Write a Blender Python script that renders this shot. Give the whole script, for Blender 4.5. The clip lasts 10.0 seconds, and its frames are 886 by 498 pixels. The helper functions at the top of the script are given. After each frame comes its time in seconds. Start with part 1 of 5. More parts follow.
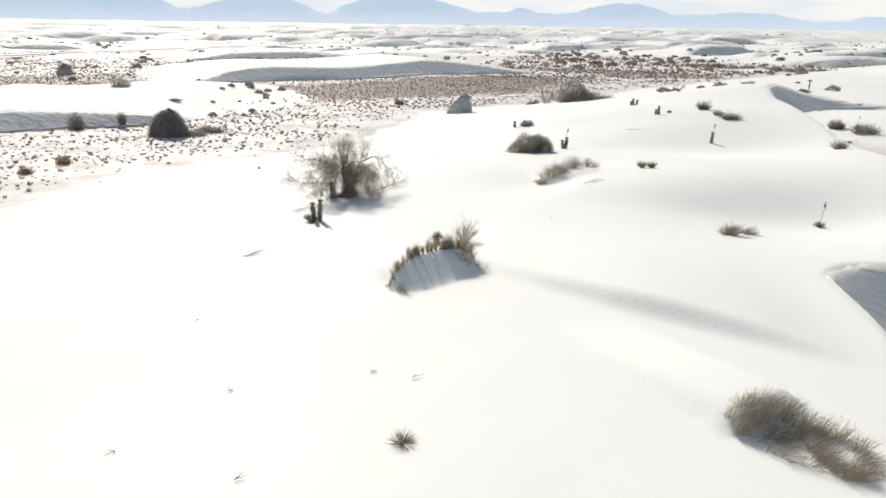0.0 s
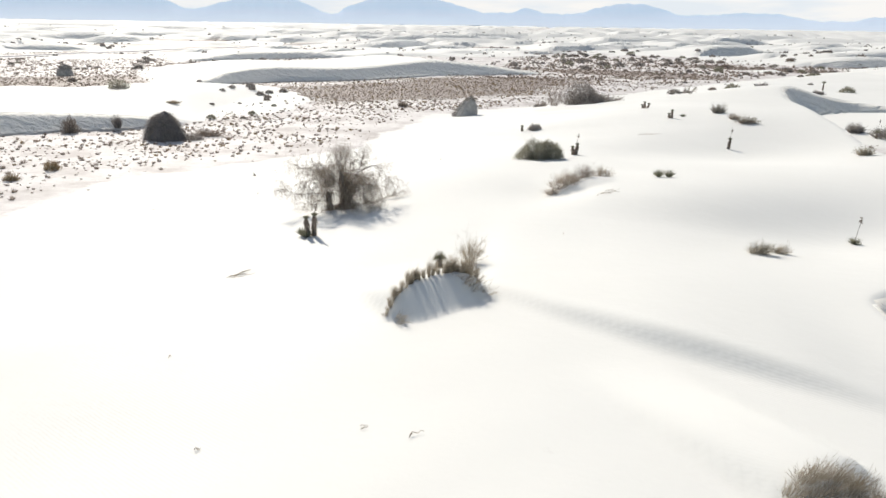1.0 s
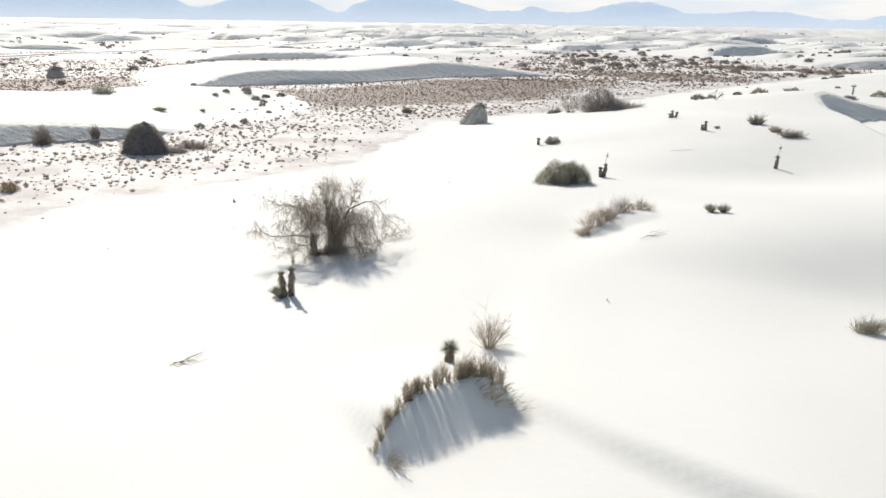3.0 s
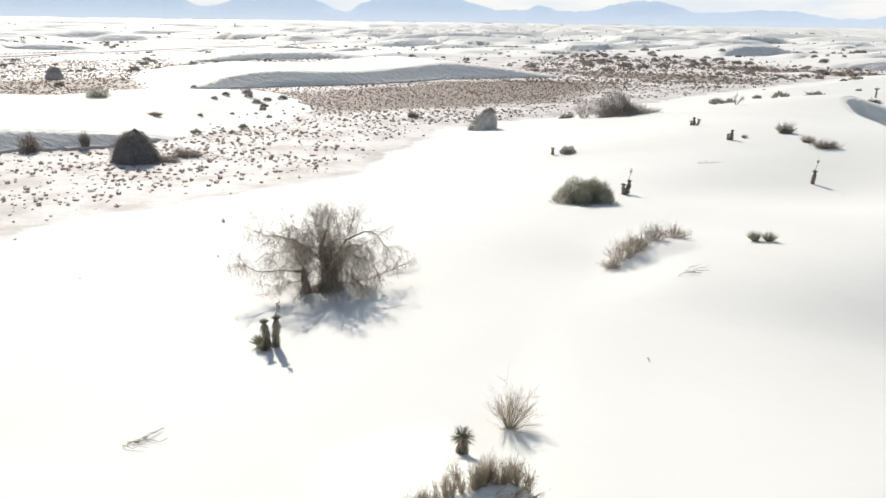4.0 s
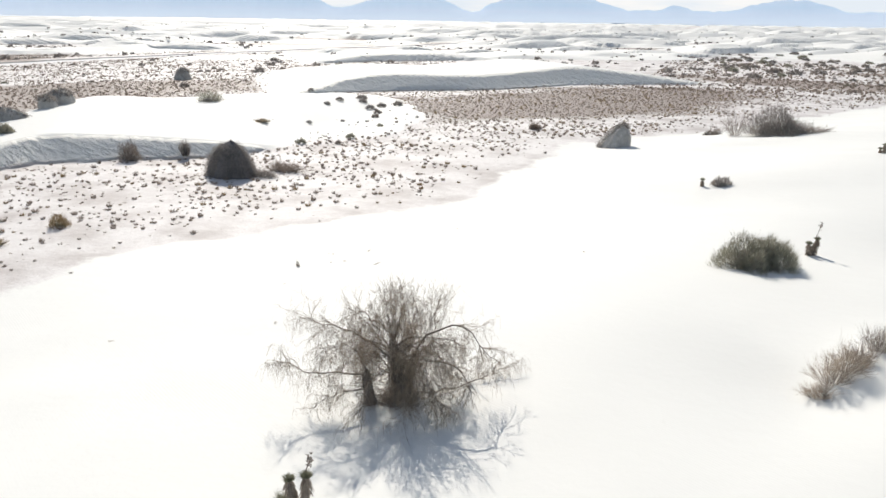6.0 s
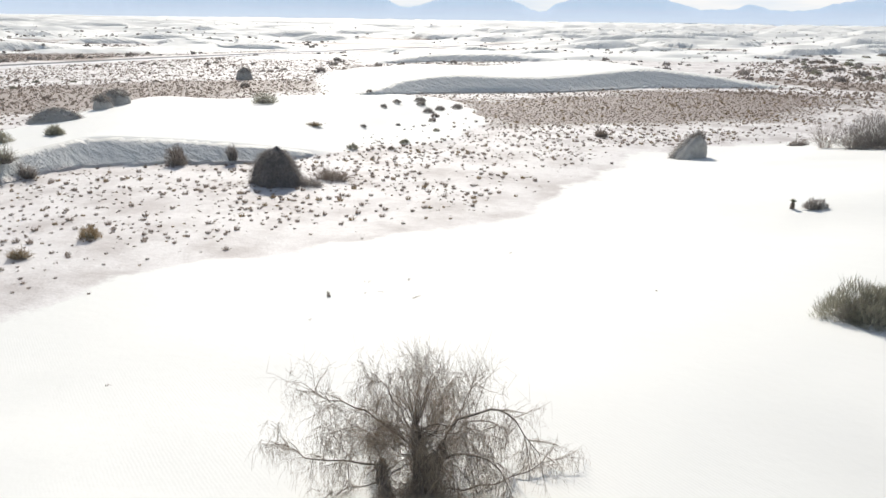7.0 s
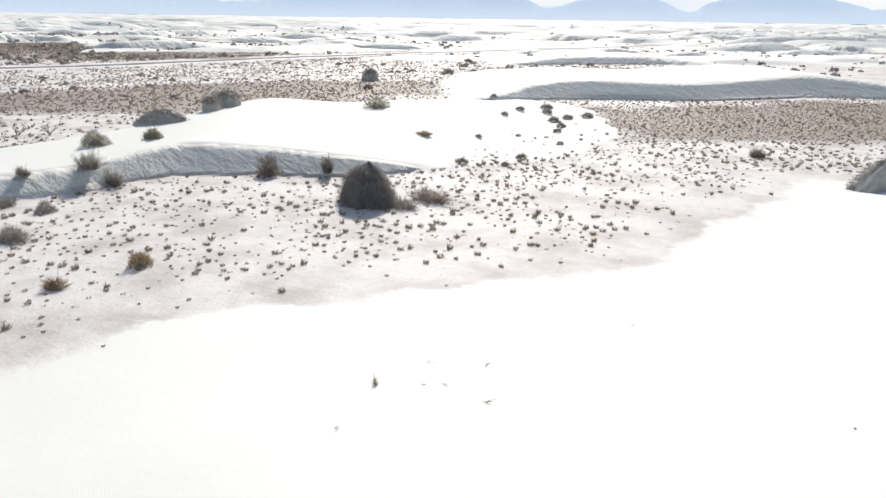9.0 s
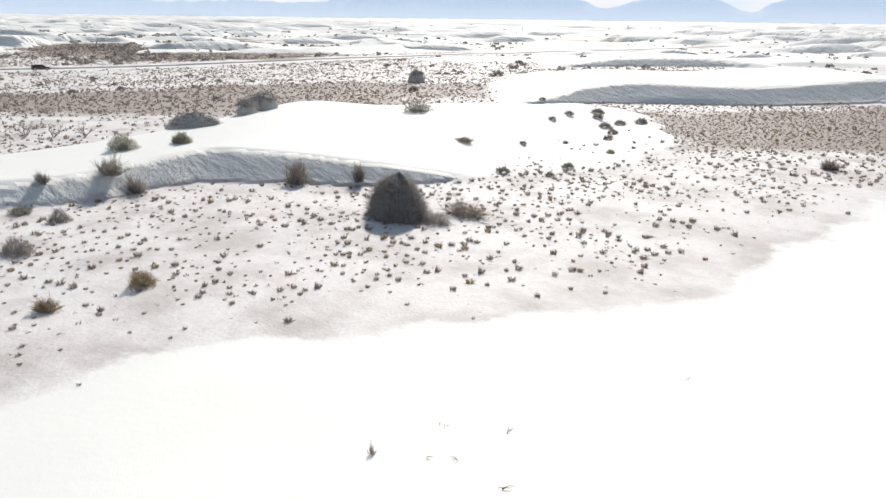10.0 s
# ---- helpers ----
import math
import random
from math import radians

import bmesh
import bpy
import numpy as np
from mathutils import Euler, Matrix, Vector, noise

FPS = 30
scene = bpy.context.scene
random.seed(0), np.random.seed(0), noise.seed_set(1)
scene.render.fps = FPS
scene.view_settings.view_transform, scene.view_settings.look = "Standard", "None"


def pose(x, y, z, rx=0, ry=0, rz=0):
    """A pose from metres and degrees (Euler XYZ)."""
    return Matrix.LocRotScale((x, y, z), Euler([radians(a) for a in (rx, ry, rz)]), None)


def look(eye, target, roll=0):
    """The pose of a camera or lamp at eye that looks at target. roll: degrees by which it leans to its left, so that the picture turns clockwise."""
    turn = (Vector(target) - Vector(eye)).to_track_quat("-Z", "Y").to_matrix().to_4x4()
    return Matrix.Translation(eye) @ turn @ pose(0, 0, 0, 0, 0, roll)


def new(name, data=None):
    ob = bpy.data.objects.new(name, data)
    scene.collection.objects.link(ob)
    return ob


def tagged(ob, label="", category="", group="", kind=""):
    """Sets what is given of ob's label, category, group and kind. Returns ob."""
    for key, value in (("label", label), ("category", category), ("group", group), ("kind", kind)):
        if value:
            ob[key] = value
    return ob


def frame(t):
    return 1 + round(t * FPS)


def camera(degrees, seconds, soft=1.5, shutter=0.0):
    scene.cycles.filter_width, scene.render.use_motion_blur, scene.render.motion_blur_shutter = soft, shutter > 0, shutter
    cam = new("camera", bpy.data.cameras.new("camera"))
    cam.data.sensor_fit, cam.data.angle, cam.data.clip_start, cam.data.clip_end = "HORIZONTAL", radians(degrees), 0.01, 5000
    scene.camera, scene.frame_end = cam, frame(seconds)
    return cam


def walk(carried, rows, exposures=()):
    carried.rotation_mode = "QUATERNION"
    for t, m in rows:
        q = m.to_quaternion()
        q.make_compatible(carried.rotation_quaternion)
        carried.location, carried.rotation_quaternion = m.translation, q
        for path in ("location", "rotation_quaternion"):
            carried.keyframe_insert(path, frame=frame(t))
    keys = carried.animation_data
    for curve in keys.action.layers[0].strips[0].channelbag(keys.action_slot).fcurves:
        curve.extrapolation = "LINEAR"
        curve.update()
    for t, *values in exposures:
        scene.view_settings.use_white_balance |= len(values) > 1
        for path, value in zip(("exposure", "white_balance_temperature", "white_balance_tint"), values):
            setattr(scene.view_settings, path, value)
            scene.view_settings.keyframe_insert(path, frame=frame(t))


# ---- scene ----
cam = camera(63.9, 10.0)
PATH = [
    (0, (3.779, 1.13, 14.859), (3.478, 3.013, 14.256), 0.8),
    (0.5, (3.595, 2.712, 14.851), (3.287, 4.594, 14.249), 0.8),
    (1, (3.299, 4.572, 14.832), (2.984, 6.453, 14.23), 0.8),
    (1.5, (2.935, 6.628, 14.857), (2.615, 8.508, 14.254), 0.8),
    (2, (2.496, 8.827, 14.926), (2.172, 10.706, 14.321), 0.8),
    (2.5, (2.03, 11.172, 15.052), (1.702, 13.049, 14.446), 0.8),
    (4, (0.436, 18.731, 15.49), (0.089, 20.604, 14.881), 0.8),
    (4.5, (-0.105, 21.356, 15.569), (-0.539, 23.21, 14.958), 0.8),
    (5, (-0.651, 24.055, 15.645), (-1.152, 25.892, 15.034), 0.8),
    (5.5, (-1.292, 26.815, 15.683), (-1.871, 28.629, 15.072), 0.8),
    (7, (-3.383, 34.929, 15.764), (-4.199, 36.648, 15.149), 0.8),
    (7.5, (-4.197, 37.649, 15.753), (-5.091, 39.329, 15.137), 0.8),
    (8, (-5.053, 40.266, 15.751), (-6.023, 41.903, 15.134), 0.9),
    (8.5, (-5.98, 42.87, 15.675), (-7.028, 44.458, 15.057), 0.8),
    (9, (-7.001, 45.499, 15.544), (-8.124, 47.034, 14.926), 0.8),
    (9.5, (-8.035, 47.968, 15.468), (-9.219, 49.457, 14.851), 0.7),
    (10, (-9.156, 50.383, 15.385), (-10.388, 51.832, 14.768), 0.7),
]
walk(cam, [(t, look(e, g, r)) for t, e, g, r in PATH], [(0.0, -0.07, 6950, 10), (4.0, -0.05, 6910, 10), (7.0, -0.05, 6790, 10), (10.0, -0.01, 6740, 10)])


SUN_AZIMUTH, SUN_HEIGHT = radians(32), radians(34.5)   # to the left of +y, above the horizon
world = bpy.data.worlds.new("sky")
scene.world = world
world.use_nodes = True
sky = world.node_tree.nodes.new("ShaderNodeTexSky")
sky.sky_type, sky.sun_disc = "NISHITA", False
sky.sun_elevation, sky.sun_rotation = SUN_HEIGHT, -SUN_AZIMUTH
sky.air_density, sky.dust_density, sky.ozone_density = 1.0, 0.2, 1.5
haze = world.node_tree.nodes.new("ShaderNodeHueSaturation")   # thin high haze pales the blue
haze.inputs["Saturation"].default_value = 0.74
world.node_tree.links.new(sky.outputs[0], haze.inputs["Color"])
world.node_tree.links.new(haze.outputs[0], world.node_tree.nodes["Background"].inputs[0])
world.node_tree.nodes["Background"].inputs[1].default_value = 0.12

sun_data = bpy.data.lights.new("sun", "SUN")
sun_data.energy, sun_data.angle, sun_data.color = 4.7, radians(0.6), (1.0, 0.965, 0.91)
sun = new("sun", sun_data)
sun.matrix_basis = look((-53, 84.8, 68.7), (0, 0, 0))

# Dune axes: U runs along the crests, V points down the lee side, away from the sun.
UX, UY = 0.79, 0.613
VX, VY = 0.613, -0.79


def smooth(a, b, x):
    t = np.clip((x - a) / (b - a), 0.0, 1.0)
    return t * t * (3 - 2 * t)


def spline(x, knots):
    """A smooth curve through (x, value) knots, level beyond the ends (monotone pieces)."""
    kx = np.array([k[0] for k in knots], float)
    ky = np.array([k[1] for k in knots], float)
    d = np.diff(ky) / np.diff(kx)
    m = np.zeros(len(kx))
    m[1:-1] = np.where(d[:-1] * d[1:] > 0, 2 * d[:-1] * d[1:] / (d[:-1] + d[1:] + 1e-9 * np.sign(d[:-1])), 0.0)
    x = np.clip(np.asarray(x, float), kx[0], kx[-1])
    i = np.clip(np.searchsorted(kx, x, side="right") - 1, 0, len(kx) - 2)
    w = kx[i + 1] - kx[i]
    t = (x - kx[i]) / w
    return ((2 * t**3 - 3 * t**2 + 1) * ky[i] + (t**3 - 2 * t**2 + t) * w * m[i]
            + (3 * t**2 - 2 * t**3) * ky[i + 1] + (t**3 - t**2) * w * m[i + 1])


def lattice(ix, iy, seed):
    n = (ix * 374761393 + iy * 668265263 + seed * 974711) & 0x7FFFFFFF
    n = ((n ^ (n >> 13)) * 1274126177) & 0x7FFFFFFF
    return ((n ^ (n >> 16)) & 0xFFFF) / 32767.5 - 1.0


def soft_noise(x, y, seed=0):
    """Value noise between -1 and 1, one bump a unit."""
    x, y = np.asarray(x, float), np.asarray(y, float)
    ix, iy = np.floor(x).astype(np.int64), np.floor(y).astype(np.int64)
    fx, fy = x - ix, y - iy
    fx, fy = fx * fx * (3 - 2 * fx), fy * fy * (3 - 2 * fy)
    a = lattice(ix, iy, seed) * (1 - fx) + lattice(ix + 1, iy, seed) * fx
    b = lattice(ix, iy + 1, seed) * (1 - fx) + lattice(ix + 1, iy + 1, seed) * fx
    return a * (1 - fy) + b * fy


def hump(x, y, cx, cy, rx, ry, turn=0.0):
    c, s = math.cos(math.radians(turn)), math.sin(math.radians(turn))
    a, b = (x - cx) * c + (y - cy) * s, (y - cy) * c - (x - cx) * s
    return np.exp(-((a / rx) ** 2 + (b / ry) ** 2))


FACE = math.tan(math.radians(33.2))
TOE = [(-200, -75), (-60, -46), (10, -39), (47, -38.4), (58, -40), (63, -39), (68, -37.5), (75, -31), (83, -25.8),
       (94, -22.3), (112, -20.8), (124, -19), (131, -15.7), (147, -2), (181, 18), (260, 75), (400, 200)]
NEAR_CREST = [(-200, 60), (-40, 32), (8, 8), (20, 0), (29.5, -12.0), (31.6, -14.4), (33.4, -16.7), (34.8, -18.2), (36.5, -18.6), (38.4, -17.9), (41, -15.4), (47, -9), (56, -12),
              (62, -24), (70, -36), (77.8, -45.7), (86.6, -54.7), (102.3, -69.4), (114, -83), (120, -87), (128, -83), (136, -75), (160, -70), (230, -60)]
NEAR_HEIGHT = [(-200, 5), (100, 4.6), (112, 5.8), (120, 5.6), (128, 3.4), (136, 2.0), (160, 1.4), (230, 2.0)]

STEP = [(-2, 33.6), (0.5, 33.95), (1.7, 33.1), (3.2, 31.75), (4.7, 30.7), (6.4, 29.5), (8.3, 28.35), (10.8, 26.95), (15, 25)]


def lee(w, h, soft=0.5, FACE=FACE):
    """The lee side: a slip face at the angle of repose w metres past the crest, with a slightly worn brink."""
    k = h - FACE * np.maximum(w, 0)
    k = np.where(w < soft, h - FACE * np.maximum(w + soft, 0) ** 2 / (4 * soft), k)
    return np.maximum(k, 0)


def coppice(u, v, u0, v0, half, high, back, curl=0.17, steep=1.0, skew=0.0):
    """A small sand hummock held by shrubs, steep on its lee side."""
    h = high * np.maximum(1 - ((u - u0) / half) ** 4, 0)
    w = v - v0 - curl * (u - u0) ** 2 - skew * (u - u0)
    return np.where(w < 0, h * (1 - smooth(0, back, -w)), np.maximum(h - steep * w, 0))


def near_dune(x, y, u, v):
    d = x - spline(y, TOE) + 1.2 * soft_noise(x / 9, y / 9, 3) + 0.5 * soft_noise(x / 3, y / 3, 4)
    z = 4.2 * (1 - np.exp(-((np.maximum(d, 0) / 27) ** 1.6)))
    z = z + 0.9 * hump(x, y, 15, 103, 16, 13) - 1.2 * hump(x, y, 21, 79, 13, 9, 20) - 1.3 * hump(x, y, 22, 50, 9, 6, 30)
    z = z + 0.1 * hump(x, y, 8, 58, 9, 5, 20) + 0.4 * hump(x, y, -2, 8, 9, 14) + 1.5 * hump(x, y, 43, 144, 15, 11)
    # the long soft step that curls out from the grass island
    across = 0.85 * (y - spline(x, STEP))
    z = z + spline(x, [(-1.5, 0), (0.8, 0.28), (4, 0.45), (8, 0.60), (11, 0.46), (15, 0)]) * smooth(-0.50, 0.52, across) * (1 - smooth(2.0, 14, across))
    # the soft step behind the second island
    along, across = (x - 4.5) * 0.97 - (y - 53.6) * 0.24, (x - 4.5) * 0.24 + (y - 53.6) * 0.97
    z = z - 0.5 * hump(x, y, 3, 55, 6, 5) + 0.5 * smooth(-5.5, 0.5, across) * (1 - smooth(1, 12, across)) * smooth(-3, 2, along) * (1 - smooth(6, 20, along))
    z = z + 0.12 * soft_noise(x / 14, y / 14, 5) * smooth(0, 15, d)
    z = z + coppice(u, v, 18.7, -27.2, 2.6, 1.02, 6.0, 0.09, 0.60, -0.2) + coppice(u, v, 20.9, -10.3, 1.7, 0.62, 9.0, 0.0, 0.64) + coppice(u, v, 38.6, -41.6, 2.6, 0.3, 6, 0.1, 0.4)
    w = v - spline(u, NEAR_CREST)
    return np.minimum(z, lee(w, np.minimum(spline(u, NEAR_HEIGHT), np.maximum(z, 0.5) + 0.4), 1.2 + 2.6 * smooth(82, 98, u) * (1 - smooth(108, 115, u)))), d


def ridge(u, v, line, back):
    """A dune from knots (u, v of the brink, height): a long stoss side up from -v and a slip face beyond the brink."""
    w = v - spline(u, [(k[0], k[1]) for k in line])
    h = spline(u, [(k[0], k[2]) for k in line])
    stoss = h * (1 - smooth(0.35, 1.0, -w / back))
    return np.where(w < -0.5, stoss, np.minimum(stoss, lee(w, h)))


LEFT = [(-150, -80, 0.5), (-90, -92, 1.5), (-40, -100, 1.6), (-17, -103.0, 1.75), (-11, -105.5, 2.05), (-6.5, -112.0, 2.5), (-2, -115.8, 2.75), (5, -115.5, 2.45),
        (12.5, -114.5, 1.95), (19, -115, 1.05), (24, -116, 0.35), (32, -120, 0.0)]
BIG = [(20, -176, 0), (38, -184, 1.6), (45, -190, 2.9), (57, -193.4, 3.7), (77, -192, 3.3), (92, -196, 3.8), (108, -201, 4.5), (122, -199, 3.4),
       (138, -194, 1.3), (150, -190, 0)]
THIRD = [(40, -286, 0), (58, -300, 1.6), (80, -312, 3.0), (104, -316, 3.0), (126, -306, 1.2), (140, -298, 0)]


def left_dune(u, v):
    w = v - spline(u, [(k[0], k[1]) for k in LEFT])
    shift = 0.62 * np.clip(-w, 0, 45)
    h = spline(u - shift * smooth(5, 25, u), [(k[0], k[2]) for k in LEFT])
    stoss = h * (1 + 0.3 * smooth(2, 25, -w)) * (1 - smooth(8 + 26 * smooth(-30, 2, u), 22 + 40 * smooth(-30, 2, u), -w))
    return np.where(w < -0.5, stoss, np.minimum(stoss, lee(w, h, 0.5, FACE * (0.84 + 0.16 * smooth(-15, -8, u)))))


def far_dunes(x, y, u, v):
    """Row after row of low dunes that break up into short brinks."""
    z = np.zeros_like(x)
    for wave, high, seed, su in ((95, 6.5, 11, 75), (62, 5.0, 23, 55), (41, 3.6, 37, 40)):
        vv = v + 0.40 * wave * soft_noise(u / su, v / (wave * 2.2), seed) + 0.10 * wave * soft_noise(u / (su * 0.3), v / wave, seed + 1)
        p = vv / wave
        row = np.floor(p)
        f = p - row
        tall = high * (1 + 0.35 * smooth(450, 1600, np.hypot(x, y))) * np.clip(0.02 + 1.65 * soft_noise(u / (su * 0.9) + 7.3 * row, row * 3.7, seed + 2), 0, 1)
        brink = 0.80
        up = smooth(0.0, 1.0, f / brink) * tall
        down = tall - FACE * (f - brink) * wave
        z = np.maximum(z, np.where(f < brink, up, np.maximum(down, 0)))
    return z


def patch(x, y, cx, cy, along, across, turn):
    """A soft-edged, ragged patch, 1 within and 0 outside."""
    c, s = math.cos(math.radians(turn)), math.sin(math.radians(turn))
    a, b = ((x - cx) * c + (y - cy) * s) / along, ((y - cy) * c - (x - cx) * s) / across
    r = np.hypot(a, b) + 0.22 * soft_noise(x / 13, y / 13, 31) + 0.10 * soft_noise(x / 4, y / 4, 32)
    return 1 - smooth(0.75, 1.1, r)


def grass_cover(x, y):
    """How thickly brown grass grows on the flats."""
    g = patch(x, y, -28, 182, 52, 24, 52)
    for args in ((-134, 138, 66, 26, 68), (-270, 207, 52, 36, 55), (-365, 210, 85, 30, -24), (18, 258, 38, 17, -25), (85, 300, 55, 14, -30),
                 (-470, 330, 60, 16, 20), (-180, 420, 60, 12, 10), (200, 420, 80, 16, -10), (-330, 560, 90, 18, 0), (-60, 520, 70, 14, 0)):
        g = np.maximum(g, patch(x, y, *args))
    return g


ROAD = [(-300, -360), (60, -262), (126, -240), (180, -229), (226, -229), (290, -222), (450, -195), (900, -150), (1500, -100)]


def heights(x, y):
    """The ground's height, and how much of it is bare dune sand (1) or interdune flat (0)."""
    x, y = np.asarray(x, float), np.asarray(y, float)
    u, v = x * UX + y * UY, x * VX + y * VY
    near, d = near_dune(x, y, u, v)
    left, big, third = left_dune(u, v), ridge(u, v, BIG, 95), ridge(u, v, THIRD, 80)
    away = np.hypot(x + 40, y - 110)
    edge = spline(y, [(96, -62), (100, -55), (104, -51), (108, -46), (120, -44), (138, -46), (150, -51.5), (168, -66), (176, -80)])
    tongue = (1 - smooth(-2.0, 2.0, x - edge + 1.5 * soft_noise(x / 5, y / 5, 12))) * smooth(98, 105, y) * (1 - smooth(168, 176, y)) * smooth(-95, -80, x) * (1 - smooth(-6, 5, v - spline(u, [(k[0], k[1]) for k in LEFT])))
    left = np.maximum(left, 0.45 * tongue)
    out = smooth(0, 60, np.maximum(-v - 300 + 0.10 * (u - 80), np.maximum(u - 165 - 0.45 * (-v - 70), -u - 130 + 0.2 * v)))
    out = np.maximum(out, smooth(20, 90, v - 70))
    out = out * (1 - np.exp(-(((x - spline(y, ROAD)) / 24) ** 4)))
    far = far_dunes(x, y, u, v) * out * (1 - grass_cover(x, y))
    apron = 1.7 * hump(x, y, 62, 128, 20, 24)   # drifted sand on the floor of the hollow
    flat = 0.06 * soft_noise(x / 7, y / 7, 8) + 0.14 * soft_noise(x / 31, y / 31, 9)
    dunes = np.maximum(np.maximum(np.maximum(near, left), apron), np.maximum(np.maximum(big, third), far))
    z = dunes + flat * (1 - smooth(0.2, 1.2, dunes)) + 6 * smooth(1300, 4200, np.hypot(x, y))   # the plain rises towards the range
    bare = np.maximum(smooth(-2.0, 2.4, d + 1.6 * soft_noise(x / 4, y / 4, 6)) * (near > -1) * (near > 0.0), smooth(0.1, 0.5, np.maximum(np.maximum(left, big), np.maximum(third, apron))))
    bare = np.maximum(bare, np.maximum(smooth(0.12, 0.6, far), out * smooth(-0.5, 0.0, soft_noise(x / 70, y / 50, 93)) * (1 - grass_cover(x, y))))
    return z, bare

# ---- materials ----
def tree_of(name):
    m = bpy.data.materials.new(name)
    m.use_nodes = True
    nt = m.node_tree
    return m, nt, nt.nodes, nt.links, nt.nodes["Principled BSDF"]


def noise_node(nt, scale, detail=3.0, vector=None, rough=0.55):
    n = nt.nodes.new("ShaderNodeTexNoise")
    n.inputs["Scale"].default_value, n.inputs["Detail"].default_value, n.inputs["Roughness"].default_value = scale, detail, rough
    if vector is not None:
        nt.links.new(vector, n.inputs["Vector"])
    return n.outputs["Fac"]


def ramp_node(nt, fac, lo, hi):
    r = nt.nodes.new("ShaderNodeMapRange")
    r.inputs["From Min"].default_value, r.inputs["From Max"].default_value = lo, hi
    nt.links.new(fac, r.inputs["Value"])
    return r.outputs["Result"]


def blend(nt, fac, a, b, mode="MIX"):
    m = nt.nodes.new("ShaderNodeMix")
    m.data_type, m.blend_type = "RGBA", mode
    for sock, value in ((m.inputs["Factor"], fac), (m.inputs["A"], a), (m.inputs["B"], b)):
        if isinstance(value, (int, float)):
            sock.default_value = value
        elif isinstance(value, tuple):
            sock.default_value = (*value, 1)
        else:
            nt.links.new(value, sock)
    return m.outputs["Result"]


def times(nt, a, b, op="MULTIPLY"):
    m = nt.nodes.new("ShaderNodeMath")
    m.operation = op
    for sock, value in zip(m.inputs, (a, b)):
        if isinstance(value, (int, float)):
            sock.default_value = value
        else:
            nt.links.new(value, sock)
    return m.outputs[0]


def plant_material(name, dark, light, scale=6.0, rough=0.75, glow=0.25):
    """Stems and blades: two tones in patches, a shade of its own for each piece, and some light let through."""
    m, nt, nodes, links, bsdf = tree_of(name)
    where = nodes.new("ShaderNodeTexCoord").outputs["Object"]
    geo = nodes.new("ShaderNodeNewGeometry")
    tone = blend(nt, ramp_node(nt, noise_node(nt, scale, 2.0, where), 0.35, 0.65), dark, light)
    tone = blend(nt, times(nt, geo.outputs["Random Per Island"], 0.55), tone, tuple(0.5 * (a + b) * 0.55 for a, b in zip(dark, light)))
    links.new(tone, bsdf.inputs["Base Color"])
    bsdf.inputs["Roughness"].default_value = rough
    if glow:
        thin = nodes.new("ShaderNodeBsdfTranslucent")
        links.new(tone, thin.inputs["Color"])
        mix = nodes.new("ShaderNodeMixShader")
        mix.inputs[0].default_value = glow
        links.new(bsdf.outputs[0], mix.inputs[1])
        links.new(thin.outputs[0], mix.inputs[2])
        links.new(mix.outputs[0], nodes["Material Output"].inputs["Surface"])
    return m


def rough_material(name, a, b, scale, rough=0.9, bump=0.3, fine=30.0):
    """Earth, bark and crusts: two tones at two scales and a grainy relief."""
    m, nt, nodes, links, bsdf = tree_of(name)
    where = nodes.new("ShaderNodeTexCoord").outputs["Object"]
    big, small = noise_node(nt, scale, 5.0, where), noise_node(nt, fine, 3.0, where)
    tone = blend(nt, ramp_node(nt, big, 0.35, 0.65), a, b)
    tone = blend(nt, times(nt, small, 0.4), tone, tuple(0.6 * v for v in a))
    links.new(tone, bsdf.inputs["Base Color"])
    bsdf.inputs["Roughness"].default_value = rough
    bp = nodes.new("ShaderNodeBump")
    bp.inputs["Strength"].default_value, bp.inputs["Distance"].default_value = bump, 0.1
    links.new(times(nt, big, small, "ADD"), bp.inputs["Height"])
    links.new(bp.outputs[0], bsdf.inputs["Normal"])
    return m


